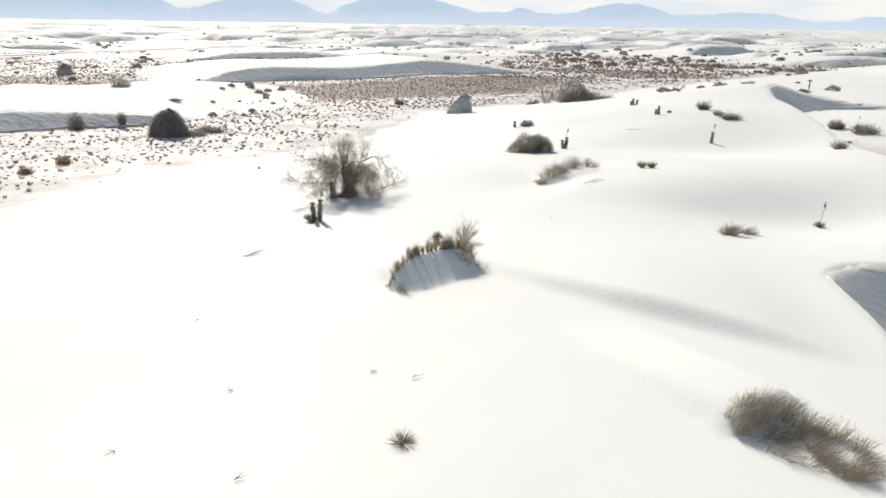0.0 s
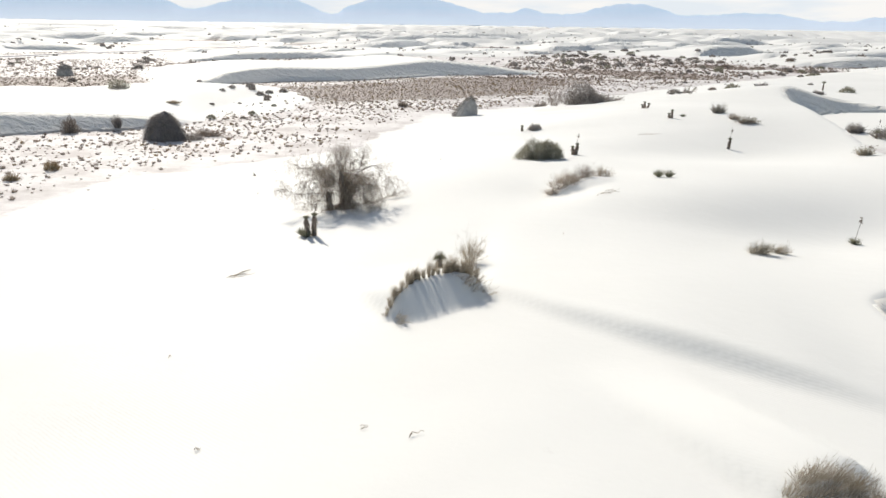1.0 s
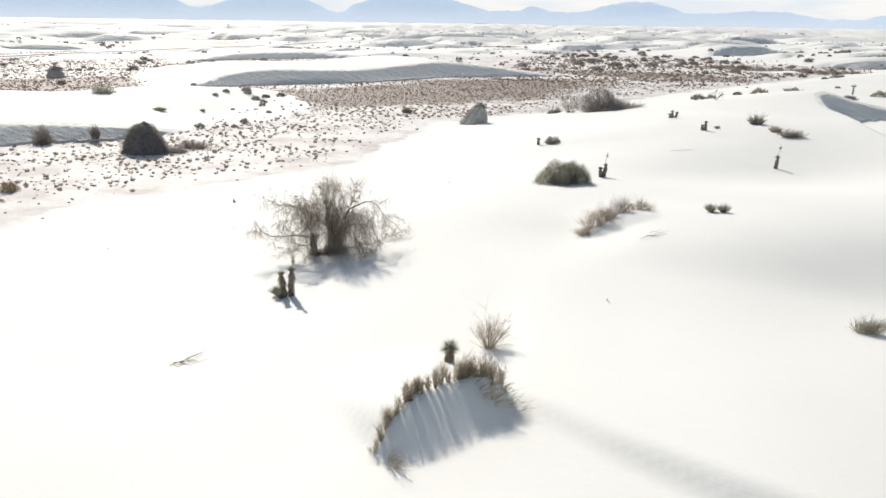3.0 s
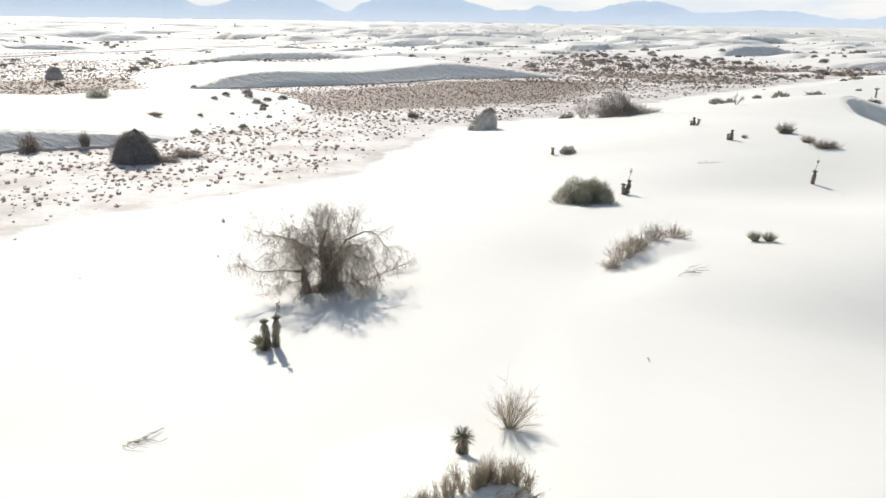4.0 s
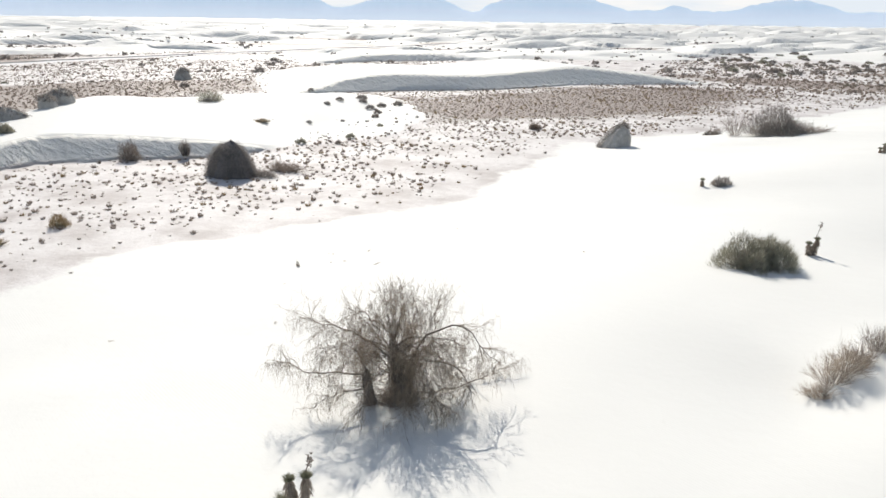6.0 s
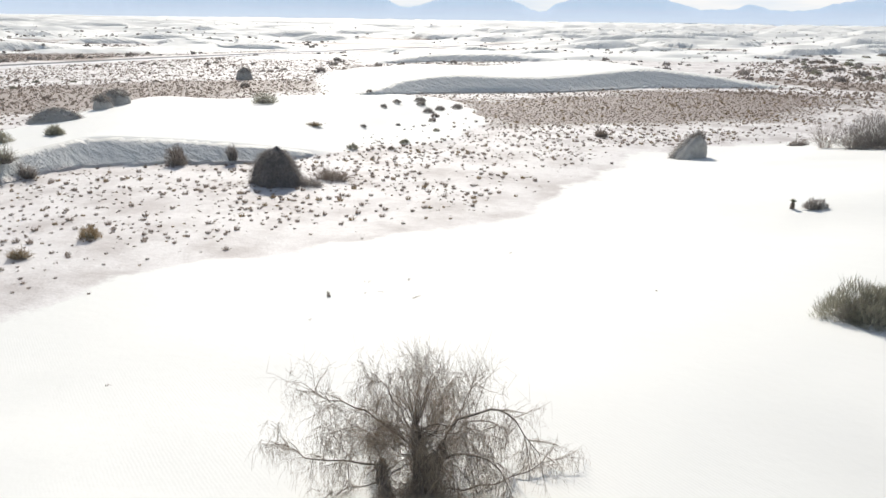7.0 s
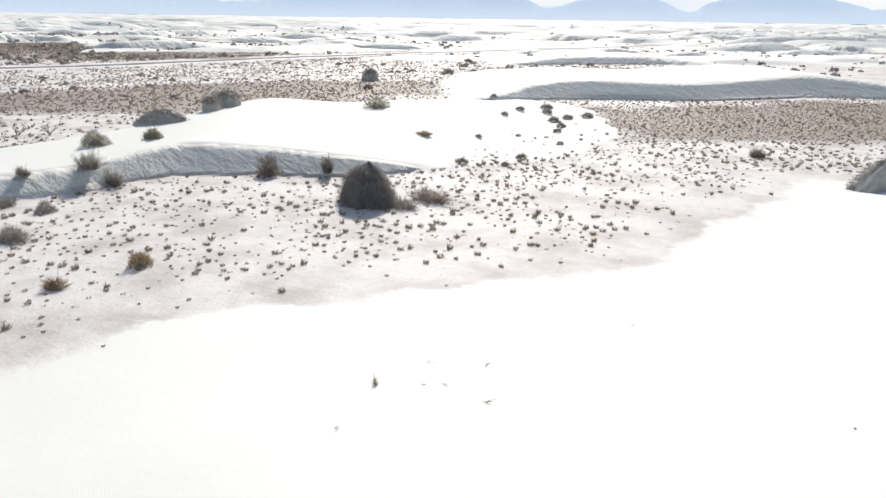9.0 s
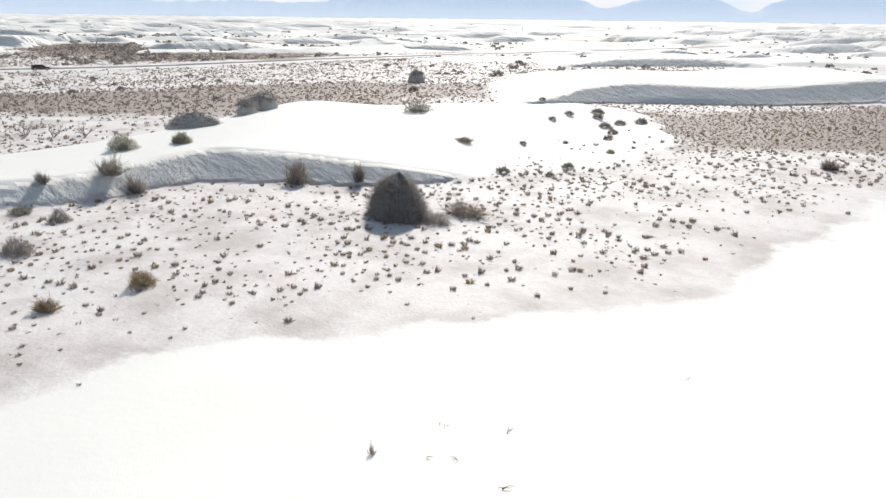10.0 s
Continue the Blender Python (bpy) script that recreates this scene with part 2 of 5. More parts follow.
def ground_material():
    m, nt, nodes, links, bsdf = tree_of("gypsum_sand")
    where = nodes.new("ShaderNodeTexCoord").outputs["Object"]
    bare = nodes.new("ShaderNodeAttribute")
    bare.attribute_name = "bare"
    grass = nodes.new("ShaderNodeAttribute")
    grass.attribute_name = "grass"
    # dune sand: near white, faintly warm, with broad paler and greyer drifts
    sand = blend(nt, ramp_node(nt, noise_node(nt, 0.06, 4.0, where), 0.3, 0.7), (0.79, 0.785, 0.742), (0.835, 0.83, 0.786))
    # flats: a damp, pinkish grey crust with white drifts and darker scuffs
    crust = blend(nt, ramp_node(nt, noise_node(nt, 0.16, 6.0, where, 0.62), 0.36, 0.57), (0.51, 0.465, 0.44), (0.735, 0.705, 0.68))
    crust = blend(nt, times(nt, ramp_node(nt, noise_node(nt, 1.7, 5.0, where, 0.7), 0.50, 0.75), 0.5), crust, (0.52, 0.47, 0.435))
    litter = blend(nt, ramp_node(nt, noise_node(nt, 0.9, 6.0, where, 0.7), 0.30, 0.70), (0.25, 0.205, 0.178), (0.37, 0.31, 0.27))
    crust = blend(nt, grass.outputs["Fac"], crust, litter)
    ragged = times(nt, times(nt, noise_node(nt, 0.7, 7.0, where, 0.75), 0.5, "SUBTRACT"), 1.6)
    cover = ramp_node(nt, times(nt, bare.outputs["Fac"], ragged, "ADD"), 0.30, 0.70)
    links.new(blend(nt, cover, crust, sand), bsdf.inputs["Base Color"])
    bsdf.inputs["Roughness"].default_value = 0.72
    bsdf.inputs["Specular IOR Level"].default_value = 0.45
    # wind ripples across the slope, coarser lumps, and runnels down the slip faces
    turn = nodes.new("ShaderNodeMapping")
    turn.inputs["Rotation"].default_value = (0, 0, radians(-60))
    links.new(where, turn.inputs["Vector"])
    wave = nodes.new("ShaderNodeTexWave")
    wave.inputs["Scale"].default_value, wave.inputs["Distortion"].default_value = 2.6, 3.5
    wave.inputs["Detail"].default_value, wave.inputs["Detail Scale"].default_value = 2.0, 0.6
    links.new(turn.outputs[0], wave.inputs["Vector"])
    patch = ramp_node(nt, noise_node(nt, 0.12, 2.0, where), 0.48, 0.68)
    ripple = times(nt, times(nt, wave.outputs["Fac"], patch), 0.0022)
    lumps = times(nt, noise_node(nt, 1.1, 5.0, where), 0.028)
    run = nodes.new("ShaderNodeMapping")
    run.inputs["Rotation"].default_value, run.inputs["Scale"].default_value = (0, 0, radians(52)), (0.30, 0.95, 1)
    links.new(where, run.inputs["Vector"])
    slip = nodes.new("ShaderNodeAttribute")
    slip.attribute_name = "slip"
    face = slip.outputs["Fac"]
    runnels = times(nt, times(nt, noise_node(nt, 0.8, 7.0, run.outputs[0], 0.62), face), 1.7)
    tops = times(nt, noise_node(nt, 4.5, 4.0, where), times(nt, times(nt, bare.outputs["Fac"], -1.0), 1.0, "ADD"))
    relief = times(nt, times(nt, ripple, lumps, "ADD"), times(nt, runnels, times(nt, tops, 0.07), "ADD"), "ADD")
    bp = nodes.new("ShaderNodeBump")
    bp.inputs["Strength"].default_value, bp.inputs["Distance"].default_value = 0.8, 1.0
    links.new(relief, bp.inputs["Height"])
    links.new(bp.outputs[0], bsdf.inputs["Normal"])
    return m


SAND = ground_material()
STEM = plant_material("grey_brown_stem", (0.28, 0.235, 0.20), (0.45, 0.385, 0.335), 5, 0.8, 0.25)
TWIG = plant_material("pale_dry_twig", (0.42, 0.345, 0.275), (0.60, 0.51, 0.41), 5, 0.8, 0.4)
BROOM = plant_material("tan_broom_stem", (0.33, 0.28, 0.215), (0.58, 0.51, 0.405), 3, 0.7, 0.45)
GREEN = plant_material("grey_green_leaf", (0.29, 0.28, 0.215), (0.45, 0.43, 0.345), 3, 0.7, 0.4)
DARK = plant_material("dark_shrub_twig", (0.31, 0.28, 0.26), (0.46, 0.42, 0.385), 3, 0.8, 0.3)
YUCCA = plant_material("yucca_blade", (0.23, 0.23, 0.16), (0.41, 0.395, 0.285), 6, 0.5, 0.3)
THATCH = plant_material("dead_yucca_blade", (0.32, 0.265, 0.22), (0.50, 0.42, 0.345), 6, 0.8, 0.25)
TAWNY = plant_material("tawny_grass", (0.27, 0.195, 0.11), (0.46, 0.345, 0.205), 3, 0.7, 0.3)
BROWN = plant_material("brown_grass", (0.28, 0.228, 0.19), (0.49, 0.405, 0.34), 2, 0.75, 0.3)
BARK = rough_material("grey_bark", (0.25, 0.21, 0.177), (0.38, 0.33, 0.285), 3, 0.9, 0.5)
CRUST = rough_material("gypsum_crust", (0.40, 0.38, 0.35), (0.56, 0.54, 0.51), 1.4, 0.95, 0.8, 9)
ROOTED = rough_material("root_bound_earth", (0.15, 0.14, 0.137), (0.26, 0.245, 0.24), 1.6, 0.95, 0.8, 8)


# ---- mesh helpers ----
def tri_mesh(name, points, faces, material, soft=False):
    """A mesh of triangles or quads from two arrays."""
    points, faces = np.asarray(points, np.float32), np.asarray(faces, np.int32)
    me = bpy.data.meshes.new(name)
    me.vertices.add(len(points))
    me.vertices.foreach_set("co", points.ravel())
    k = faces.shape[1]
    me.loops.add(faces.size)
    me.loops.foreach_set("vertex_index", faces.ravel())
    me.polygons.add(len(faces))
    me.polygons.foreach_set("loop_start", np.arange(0, faces.size, k, dtype=np.int32))
    me.polygons.foreach_set("loop_total", np.full(len(faces), k, np.int32))
    me.materials.append(material)
    me.update(calc_edges=True)
    if soft:
        me.polygons.foreach_set("use_smooth", np.ones(len(faces), bool))
    return me


def joined(pieces):
    points, faces, at = [], [], 0
    for p, f in pieces:
        points.append(p)
        faces.append(f + at)
        at += len(p)
    return np.concatenate(points), np.concatenate(faces)


def unit(a):
    return a / np.maximum(np.linalg.norm(a, axis=-1, keepdims=True), 1e-9)


def blades(rng, roots, ways, lengths, width, bend):
    """Tapering, bent blades: a quad and a tip each, drawn as three triangles."""
    n = len(roots)
    ways = unit(ways)
    side = unit(np.cross(ways, unit(rng.normal(size=(n, 3)))))
    w = (width * rng.uniform(0.7, 1.3, n))[:, None] * side / 2
    L = np.asarray(lengths)[:, None]
    mid, tip = roots + ways * L * 0.55 + bend * L * 0.3, roots + ways * L + bend * L
    pts = np.stack([roots - w, roots + w, mid + w * 0.8, mid - w * 0.8, tip], 1).reshape(-1, 3)
    o = np.arange(n)[:, None] * 5
    tris = np.concatenate([o + [0, 1, 2], o + [0, 2, 3], o + [3, 2, 4]])
    return pts, tris


def tubes(lines, sides=3):
    """Round tapering stems along lines of (points, radii)."""
    points, faces, at = [], [], 0
    ring = np.arange(sides) / sides * 2 * math.pi
    for line, radii in lines:
        line, radii = np.asarray(line, float), np.asarray(radii, float)
        k = len(line)
        way = unit(np.gradient(line, axis=0))
        a = unit(np.cross(way, np.array([0.31, 0.17, 0.93]) + 0 * way))
        b = np.cross(way, a)
        p = line[:, None] + radii[:, None, None] * (np.cos(ring)[None, :, None] * a[:, None] + np.sin(ring)[None, :, None] * b[:, None])
        points.append(p.reshape(-1, 3))
        i, j = np.meshgrid(np.arange(k - 1), np.arange(sides), indexing="ij")
        nxt = (j + 1) % sides
        q = np.stack([i * sides + j, i * sides + nxt, (i + 1) * sides + nxt, (i + 1) * sides + j], -1).reshape(-1, 4) + at
        faces.append(q)
        at += k * sides
    return np.concatenate(points), np.concatenate(faces)


def thing(name, label, category, m, group=""):
    ob = tagged(new(name), label, category, group)
    ob.matrix_basis = m
    ob.empty_display_size = 0.2
    return ob


def part(name, mesh, parent, label=""):
    ob = new(name, mesh)
    ob.parent = parent
    return tagged(ob, label)


def ground_at(x, y):
    return float(heights(np.array([x]), np.array([y]))[0][0])


def standing(x, y, turn=0.0, size=1.0, sink=0.03):
    return Matrix.LocRotScale((x, y, ground_at(x, y) - sink), Euler((0, 0, radians(turn))), (size, size, size))


# ---- the ground ----
def spaced(fine_lo, fine_hi, step, lo, hi, grow_down, grow_up):
    """Grid lines: evenly close between two places, wider and wider beyond."""
    mid = list(np.arange(fine_lo, fine_hi + step / 2, step))
    up, s = [mid[-1]], step
    while up[-1] < hi:
        s = min(s * grow_up, 160)
        up.append(up[-1] + s)
    down, s = [mid[0]], step
    while down[-1] > lo:
        s = min(s * grow_down, 160)
        down.append(down[-1] - s)
    return np.array(down[:0:-1] + mid + up[1:])


def closer(lines, lo, hi, step):
    """Set the grid lines of a stretch closer together."""
    return np.concatenate([lines[lines < lo - step / 2], np.arange(lo, hi, step), lines[lines > hi]])


gx = closer(spaced(-98, 48, 0.62, -4700, 4700, 1.0135, 1.022), -6, 30, 0.31)
gy = closer(spaced(8, 178, 0.62, -900, 4700, 1.07, 1.0082), 12, 48, 0.31)
GX, GY = np.meshgrid(gx, gy)
GZ, BARE = heights(GX, GY)
nx, ny = len(gx), len(gy)
I, J = np.meshgrid(np.arange(nx - 1), np.arange(ny - 1))
quads = np.stack([J * nx + I, J * nx + I + 1, (J + 1) * nx + I + 1, (J + 1) * nx + I], -1).reshape(-1, 4)
ground_mesh = tri_mesh("ground", np.stack([GX, GY, GZ], -1).reshape(-1, 3), quads, SAND, True)
GRASS = np.maximum(grass_cover(GX, GY), 0.85 * smooth(0.45, 0.6, soft_noise(GX / 85, GY / 45, 91)) * smooth(260, 330, np.hypot(GX, GY - 40))) * (1 - BARE)
slope = np.hypot(np.gradient(GZ, gx, axis=1), np.gradient(GZ, gy, axis=0))
SLIP = smooth(0.50, 0.60, slope) * (1 - (GX > -9) * (GX < 15) * (GY < 64))
for key, values in (("slip", SLIP), ("bare", BARE), ("grass", GRASS)):
    ground_mesh.attributes.new(key, "FLOAT", "POINT").data.foreach_set("value", values.astype(np.float32).ravel())
tagged(new("ground", ground_mesh), "white gypsum dunes with pinkish grey flats between them", "ground", kind="structure")


# ---- distant mountains ----
RANGE = [(-110, 0.9), (-80, 1.3), (-71, 1.25), (-62.4, 1.2), (-60.6, 0.97), (-55, 1.08), (-51.8, 0.98), (-49.3, 1.16), (-45, 1.9), (-34, 2.0), (-30.2, 1.46),
         (-28.2, 0.82), (-27.4, 0.99), (-25.8, 1.49), (-23.5, 1.75), (-20.6, 1.52), (-19.5, 1.14), (-18.3, 0.75), (-17.7, 0.76), (-17.2, 1.14), (-15.9, 1.56),
         (-13, 1.95), (-9.9, 1.77), (-8.0, 1.31), (-6.5, 0.88), (-5.2, 0.9), (-3.1, 1.25), (-2.2, 1.01), (-0.7, 0.87), (0.8, 1.0), (2.0, 1.42), (4.6, 1.68),
         (6.1, 1.45), (8.1, 0.84), (12.7, 1.11), (14.5, 0.97), (15.7, 0.75), (18.1, 0.55), (21.3, 0.87), (70, 1.0)]


def mountains():
    az = np.radians(np.linspace(-110, 70, 900))
    rows = 7
    top = spline(np.degrees(az), RANGE) + 0.07 * soft_noise(np.degrees(az) / 0.9, 0 * az, 41) + 0.05 * soft_noise(np.degrees(az) / 0.35, 0 * az, 42)
    pts = []
    for r in range(rows):
        f = r / (rows - 1)
        reach = 4350 + 250 * f 
        high = 15 + 4600 * np.tan(np.radians(top)) * f ** 0.8 * (1 + 0.03 * soft_noise(np.degrees(az) / 1.1, 0 * az + 3.1 * r, 44) * (f < 0.99)) - 30 * (r == 0)
        pts.append(np.stack([np.sin(az) * reach, np.cos(az) * reach, high], -1))
    n = len(az)
    I, J = np.meshgrid(np.arange(n - 1), np.arange(rows - 1))
    q = np.stack([J * n + I, J * n + I + 1, (J + 1) * n + I + 1, (J + 1) * n + I], -1).reshape(-1, 4)
    m, nt, nodes, links, bsdf = tree_of("haze_painted_range")
    where = nodes.new("ShaderNodeTexCoord").outputs["Object"]
    # blue of the air in between, painted as the range's own colour
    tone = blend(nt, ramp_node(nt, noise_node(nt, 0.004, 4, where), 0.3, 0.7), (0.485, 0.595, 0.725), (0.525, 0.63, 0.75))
    rise = nodes.new("ShaderNodeSeparateXYZ")   # dust haze painted into the colour, paler towards the foot of the range
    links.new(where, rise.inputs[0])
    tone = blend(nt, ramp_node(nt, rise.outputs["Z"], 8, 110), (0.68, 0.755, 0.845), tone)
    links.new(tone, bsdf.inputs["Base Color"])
    # the range glows in that colour, in place of light scattered by haze
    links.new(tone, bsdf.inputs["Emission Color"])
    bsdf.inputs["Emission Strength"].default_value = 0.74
    bsdf.inputs["Roughness"].default_value = 1.0
    bsdf.inputs["Specular IOR Level"].default_value = 0.0
    tagged(new("backdrop", tri_mesh("backdrop", np.concatenate(pts), q, m, True)), "mountain range on the horizon, painted pale blue with haze", "mountains", kind="structure")


mountains()


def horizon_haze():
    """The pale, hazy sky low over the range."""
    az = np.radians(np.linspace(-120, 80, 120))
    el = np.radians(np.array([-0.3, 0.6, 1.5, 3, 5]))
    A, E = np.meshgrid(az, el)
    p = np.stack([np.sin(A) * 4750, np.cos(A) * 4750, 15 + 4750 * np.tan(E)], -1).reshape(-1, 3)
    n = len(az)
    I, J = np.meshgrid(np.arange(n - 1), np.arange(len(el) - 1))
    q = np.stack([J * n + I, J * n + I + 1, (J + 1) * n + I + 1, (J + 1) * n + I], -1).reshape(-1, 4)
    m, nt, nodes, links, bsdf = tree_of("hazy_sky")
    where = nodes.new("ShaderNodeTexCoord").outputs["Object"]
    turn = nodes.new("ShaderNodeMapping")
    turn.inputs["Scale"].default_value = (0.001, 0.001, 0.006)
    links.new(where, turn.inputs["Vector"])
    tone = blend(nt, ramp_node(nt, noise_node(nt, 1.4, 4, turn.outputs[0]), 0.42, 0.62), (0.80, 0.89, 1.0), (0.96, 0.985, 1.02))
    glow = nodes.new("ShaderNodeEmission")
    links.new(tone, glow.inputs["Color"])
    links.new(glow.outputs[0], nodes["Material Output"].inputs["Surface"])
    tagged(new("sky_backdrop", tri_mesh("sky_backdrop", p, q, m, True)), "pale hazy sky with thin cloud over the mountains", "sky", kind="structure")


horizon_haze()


# ---- plants ----
def broom(rng, n, rx, ry, high, spread=0.5, width=0.02, droop=0.15, lean=(0, 0)):
    """Thin stems from an oval root-patch that fill an uneven dome. spread: how far the dome reaches beyond the roots."""
    a, r = rng.uniform(0, 2 * math.pi, n), np.sqrt(rng.uniform(0, 1, n))
    out = np.stack([np.cos(a) * r, np.sin(a) * r, 0 * a], -1)
    inner = 1 / (1 + spread)
    roots = out * [rx * inner, ry * inner, 0] + rng.normal(size=(n, 3)) * [0.05 * rx, 0.05 * ry, 0]
    lumps = 1 + 0.22 * np.sin(2 * a + rng.uniform(0, 6)) * r + 0.14 * np.sin(5 * a + rng.uniform(0, 6)) * r
    aim = out * [rx * (1 + 0.35 * spread), ry * (1 + 0.35 * spread), 0] * lumps[:, None]
    aim[:, 2] = high * np.sqrt(np.maximum(1.04 - r**2 * 0.85, 0)) * lumps * rng.uniform(0.5, 1.08, n)
    aim = aim + rng.normal(size=(n, 3)) * [0.12 * rx, 0.12 * ry, 0] + np.array([lean[0], lean[1], 0]) * aim[:, 2:3]
    ways = aim - roots
    bend = out * 0.22 * rng.uniform(0, 1, (n, 1)) + rng.normal(size=(n, 3)) * 0.10 - [0, 0, droop * 0.6]
    return roots, ways, np.linalg.norm(ways, axis=1), bend, width


def forked(rng, base, k=2):
    """Side shoots from the upper half of every stem."""
    roots, ways, lengths, bend, width = base
    out = []
    for _ in range(k):
        f = rng.uniform(0.35, 0.9, len(roots))[:, None]
        L = lengths[:, None]
        start = roots + unit(ways) * L * f + bend * L * f**2 * 0.9
        out.append((start, unit(ways) + rng.normal(size=ways.shape) * 0.45, lengths * rng.uniform(0.2, 0.45, len(roots)), bend, width * 0.7))
    return out


def shrub_meshes(seed, n, rx, ry, high, stem, leaf, spread=0.5, width=0.022, droop=0.12, forks=2, lean=(0, 0)):
    rng = np.random.default_rng(seed)
    main = broom(rng, n, rx, ry, high, spread, width, droop, lean)
    a = blades(rng, main[0], main[1], main[2], main[4] * 1.25, main[3])
    b = joined([blades(rng, s[0], s[1], s[2], s[4], s[3]) for s in forked(rng, main, forks)])
    return tri_mesh("stems", *a, stem), tri_mesh("twigs", *b, leaf)


def shrub(name, label, category, x, y, seed, n, rx, ry, high, stem, leaf, turn=0.0, group="", lift=0.0, **how):
    ob = thing(name, label, category, standing(x, y, turn, 1.0, 0.04 - lift), group)
    stems, twigs = shrub_meshes(seed, n, rx, ry, high, stem, leaf, **how)
    part("base_growth", stems, ob)
    part("crown", twigs, ob)
    return ob


def dome_shrub(name, label, category, x, y, seed, n, rx, ry, high, core, leaf, turn=0.0, group="", long=0.3, width=0.02, lean=(0, 0), crown_label=""):
    """A rounded, close-twigged shrub: a dark heart of stems under a fuzzy, lumpy dome of short twigs."""
    rng = np.random.default_rng(seed)
    ob = thing(name, label, category, standing(x, y, turn, 1.0, 0.05), group)
    a, s = rng.uniform(0, 2 * math.pi, n), rng.uniform(0.0, 1, n) ** 0.85
    c = np.sqrt(np.maximum(1 - s**2, 0))
    ways = np.stack([np.cos(a) * c, np.sin(a) * c, s], -1)
    lump = 1 + 0.30 * soft_noise(ways[:, 0] * 2 + seed, ways[:, 1] * 2, seed) + 0.22 * soft_noise(ways[:, 0] * 5, ways[:, 1] * 5 + seed, seed + 1)
    deep = rng.uniform(0.55, 1.0, n) ** 0.6
    at = ways * [rx, ry, high] * (lump * deep)[:, None] + np.array([lean[0], lean[1], 0]) * (s * high)[:, None]
    at[:, 2] = np.maximum(at[:, 2] - long * 0.5, 0.0)
    grow = ways * 0.6 + [lean[0], lean[1], 0.9] + rng.normal(size=(n, 3)) * 0.35
    p, f = blades(rng, at, grow, long * rng.uniform(0.6, 1.3, n), width, rng.normal(size=(n, 3)) * 0.12)
    part("crown", tri_mesh("crown", p, f, leaf), ob, crown_label)
    k = n // 5
    pick = rng.integers(0, n, k)
    root = np.stack([rng.normal(size=k) * rx * 0.25, rng.normal(size=k) * ry * 0.25, 0 * a[:k]], -1)
    way = at[pick] * 0.95 - root
    p, f = blades(rng, root, way, np.linalg.norm(way, axis=1), width * 1.4, rng.normal(size=(k, 3)) * 0.05)
    part("base_growth", tri_mesh("base_growth", p, f, core), ob)
    return ob


def rosette(rng, n, long, width, low=-0.25):
    """Stiff pointed leaves in all directions above a height angle."""
    a, s = rng.uniform(0, 2 * math.pi, n), rng.uniform(low, 1.0, n)
    c = np.sqrt(np.maximum(1 - s**2, 0))
    ways = np.stack([np.cos(a) * c, np.sin(a) * c, s], -1)
    return blades(rng, ways * 0.04, ways, long * rng.uniform(0.75, 1.1, n), width, np.array([0, 0, -0.08]) + 0 * ways)


def yucca(label, x, y, seed, heads, stalk=0.0, size=1.0, turn=0.0, group="soaptree yuccas", low=None):
    """heads: (dx, dy, trunk height, leaf length) for each crown."""
    rng = np.random.default_rng(seed)
    ob = thing("yucca", label, "yucca", standing(x, y, turn, size), group)
    for dx, dy, high, leaf in heads:
        lean = np.array([dx * 0.35, dy * 0.35, 0]) + rng.normal(size=3) * [0.05, 0.05, 0]
        k = np.linspace(0, 1, 6)[:, None]
        line = np.array([dx, dy, -0.1]) + k * np.array([0, 0, high + 0.1]) + lean * k**1.5
        if high > 0.25:
            p, f = tubes([(line, 0.075 + 0.02 * np.sin(np.linspace(0, 3, 6)))], 8)
            trunk = part("trunk", tri_mesh("trunk", p, f, BARK, True), ob)
            n = int(260 * high) + 40
            z = rng.uniform(0.05, 1.0, n)
            a = rng.uniform(0, 2 * math.pi, n)
            out = np.stack([np.cos(a), np.sin(a), 0 * a], -1)
            at = np.array([dx, dy, 0]) + z[:, None] * [0, 0, high] + lean * z[:, None] ** 1.5 + out * 0.07
            p, f = blades(rng, at, out * 0.5 - [0, 0, 1], 0.36 * rng.uniform(0.5, 1.1, n), 0.03, -out * 0.03)
            part("skirt", tri_mesh("skirt", p, f, THATCH), trunk, "drooping skirt of dead leaves")
        p, f = rosette(rng, 190, leaf * 1.2, 0.024, low if low is not None else 0.4)
        part("crown", tri_mesh("crown", p + line[-1] - [0, 0, 0.05 if high > 0.25 else high + 0.04], f, YUCCA), ob, "spiky grey-green leaf crown")
    if stalk:
        dx, dy, high, leaf = heads[-1]
        s = np.linspace(0, 1, 5)[:, None]
        line = np.array([dx, dy, high]) + s * np.array([0.18, 0.06, stalk]) + [0.0, 0, 0]
        stem = part("flower_stalk", tri_mesh("flower_stalk", *tubes([(line, np.linspace(0.022, 0.012, 5))], 5), STEM), ob)
        n = 40
        at = line[-1] + rng.normal(size=(n, 3)) * [0.03, 0.03, 0.1]
        tagged(part("flower_head", tri_mesh("flower_head", *blades(rng, at, rng.normal(size=(n, 3)) + [0, 0, 0.4], 0.10 + 0 * at[:, 0], 0.05, 0 * at), STEM), stem), kind="stuff")
    return ob


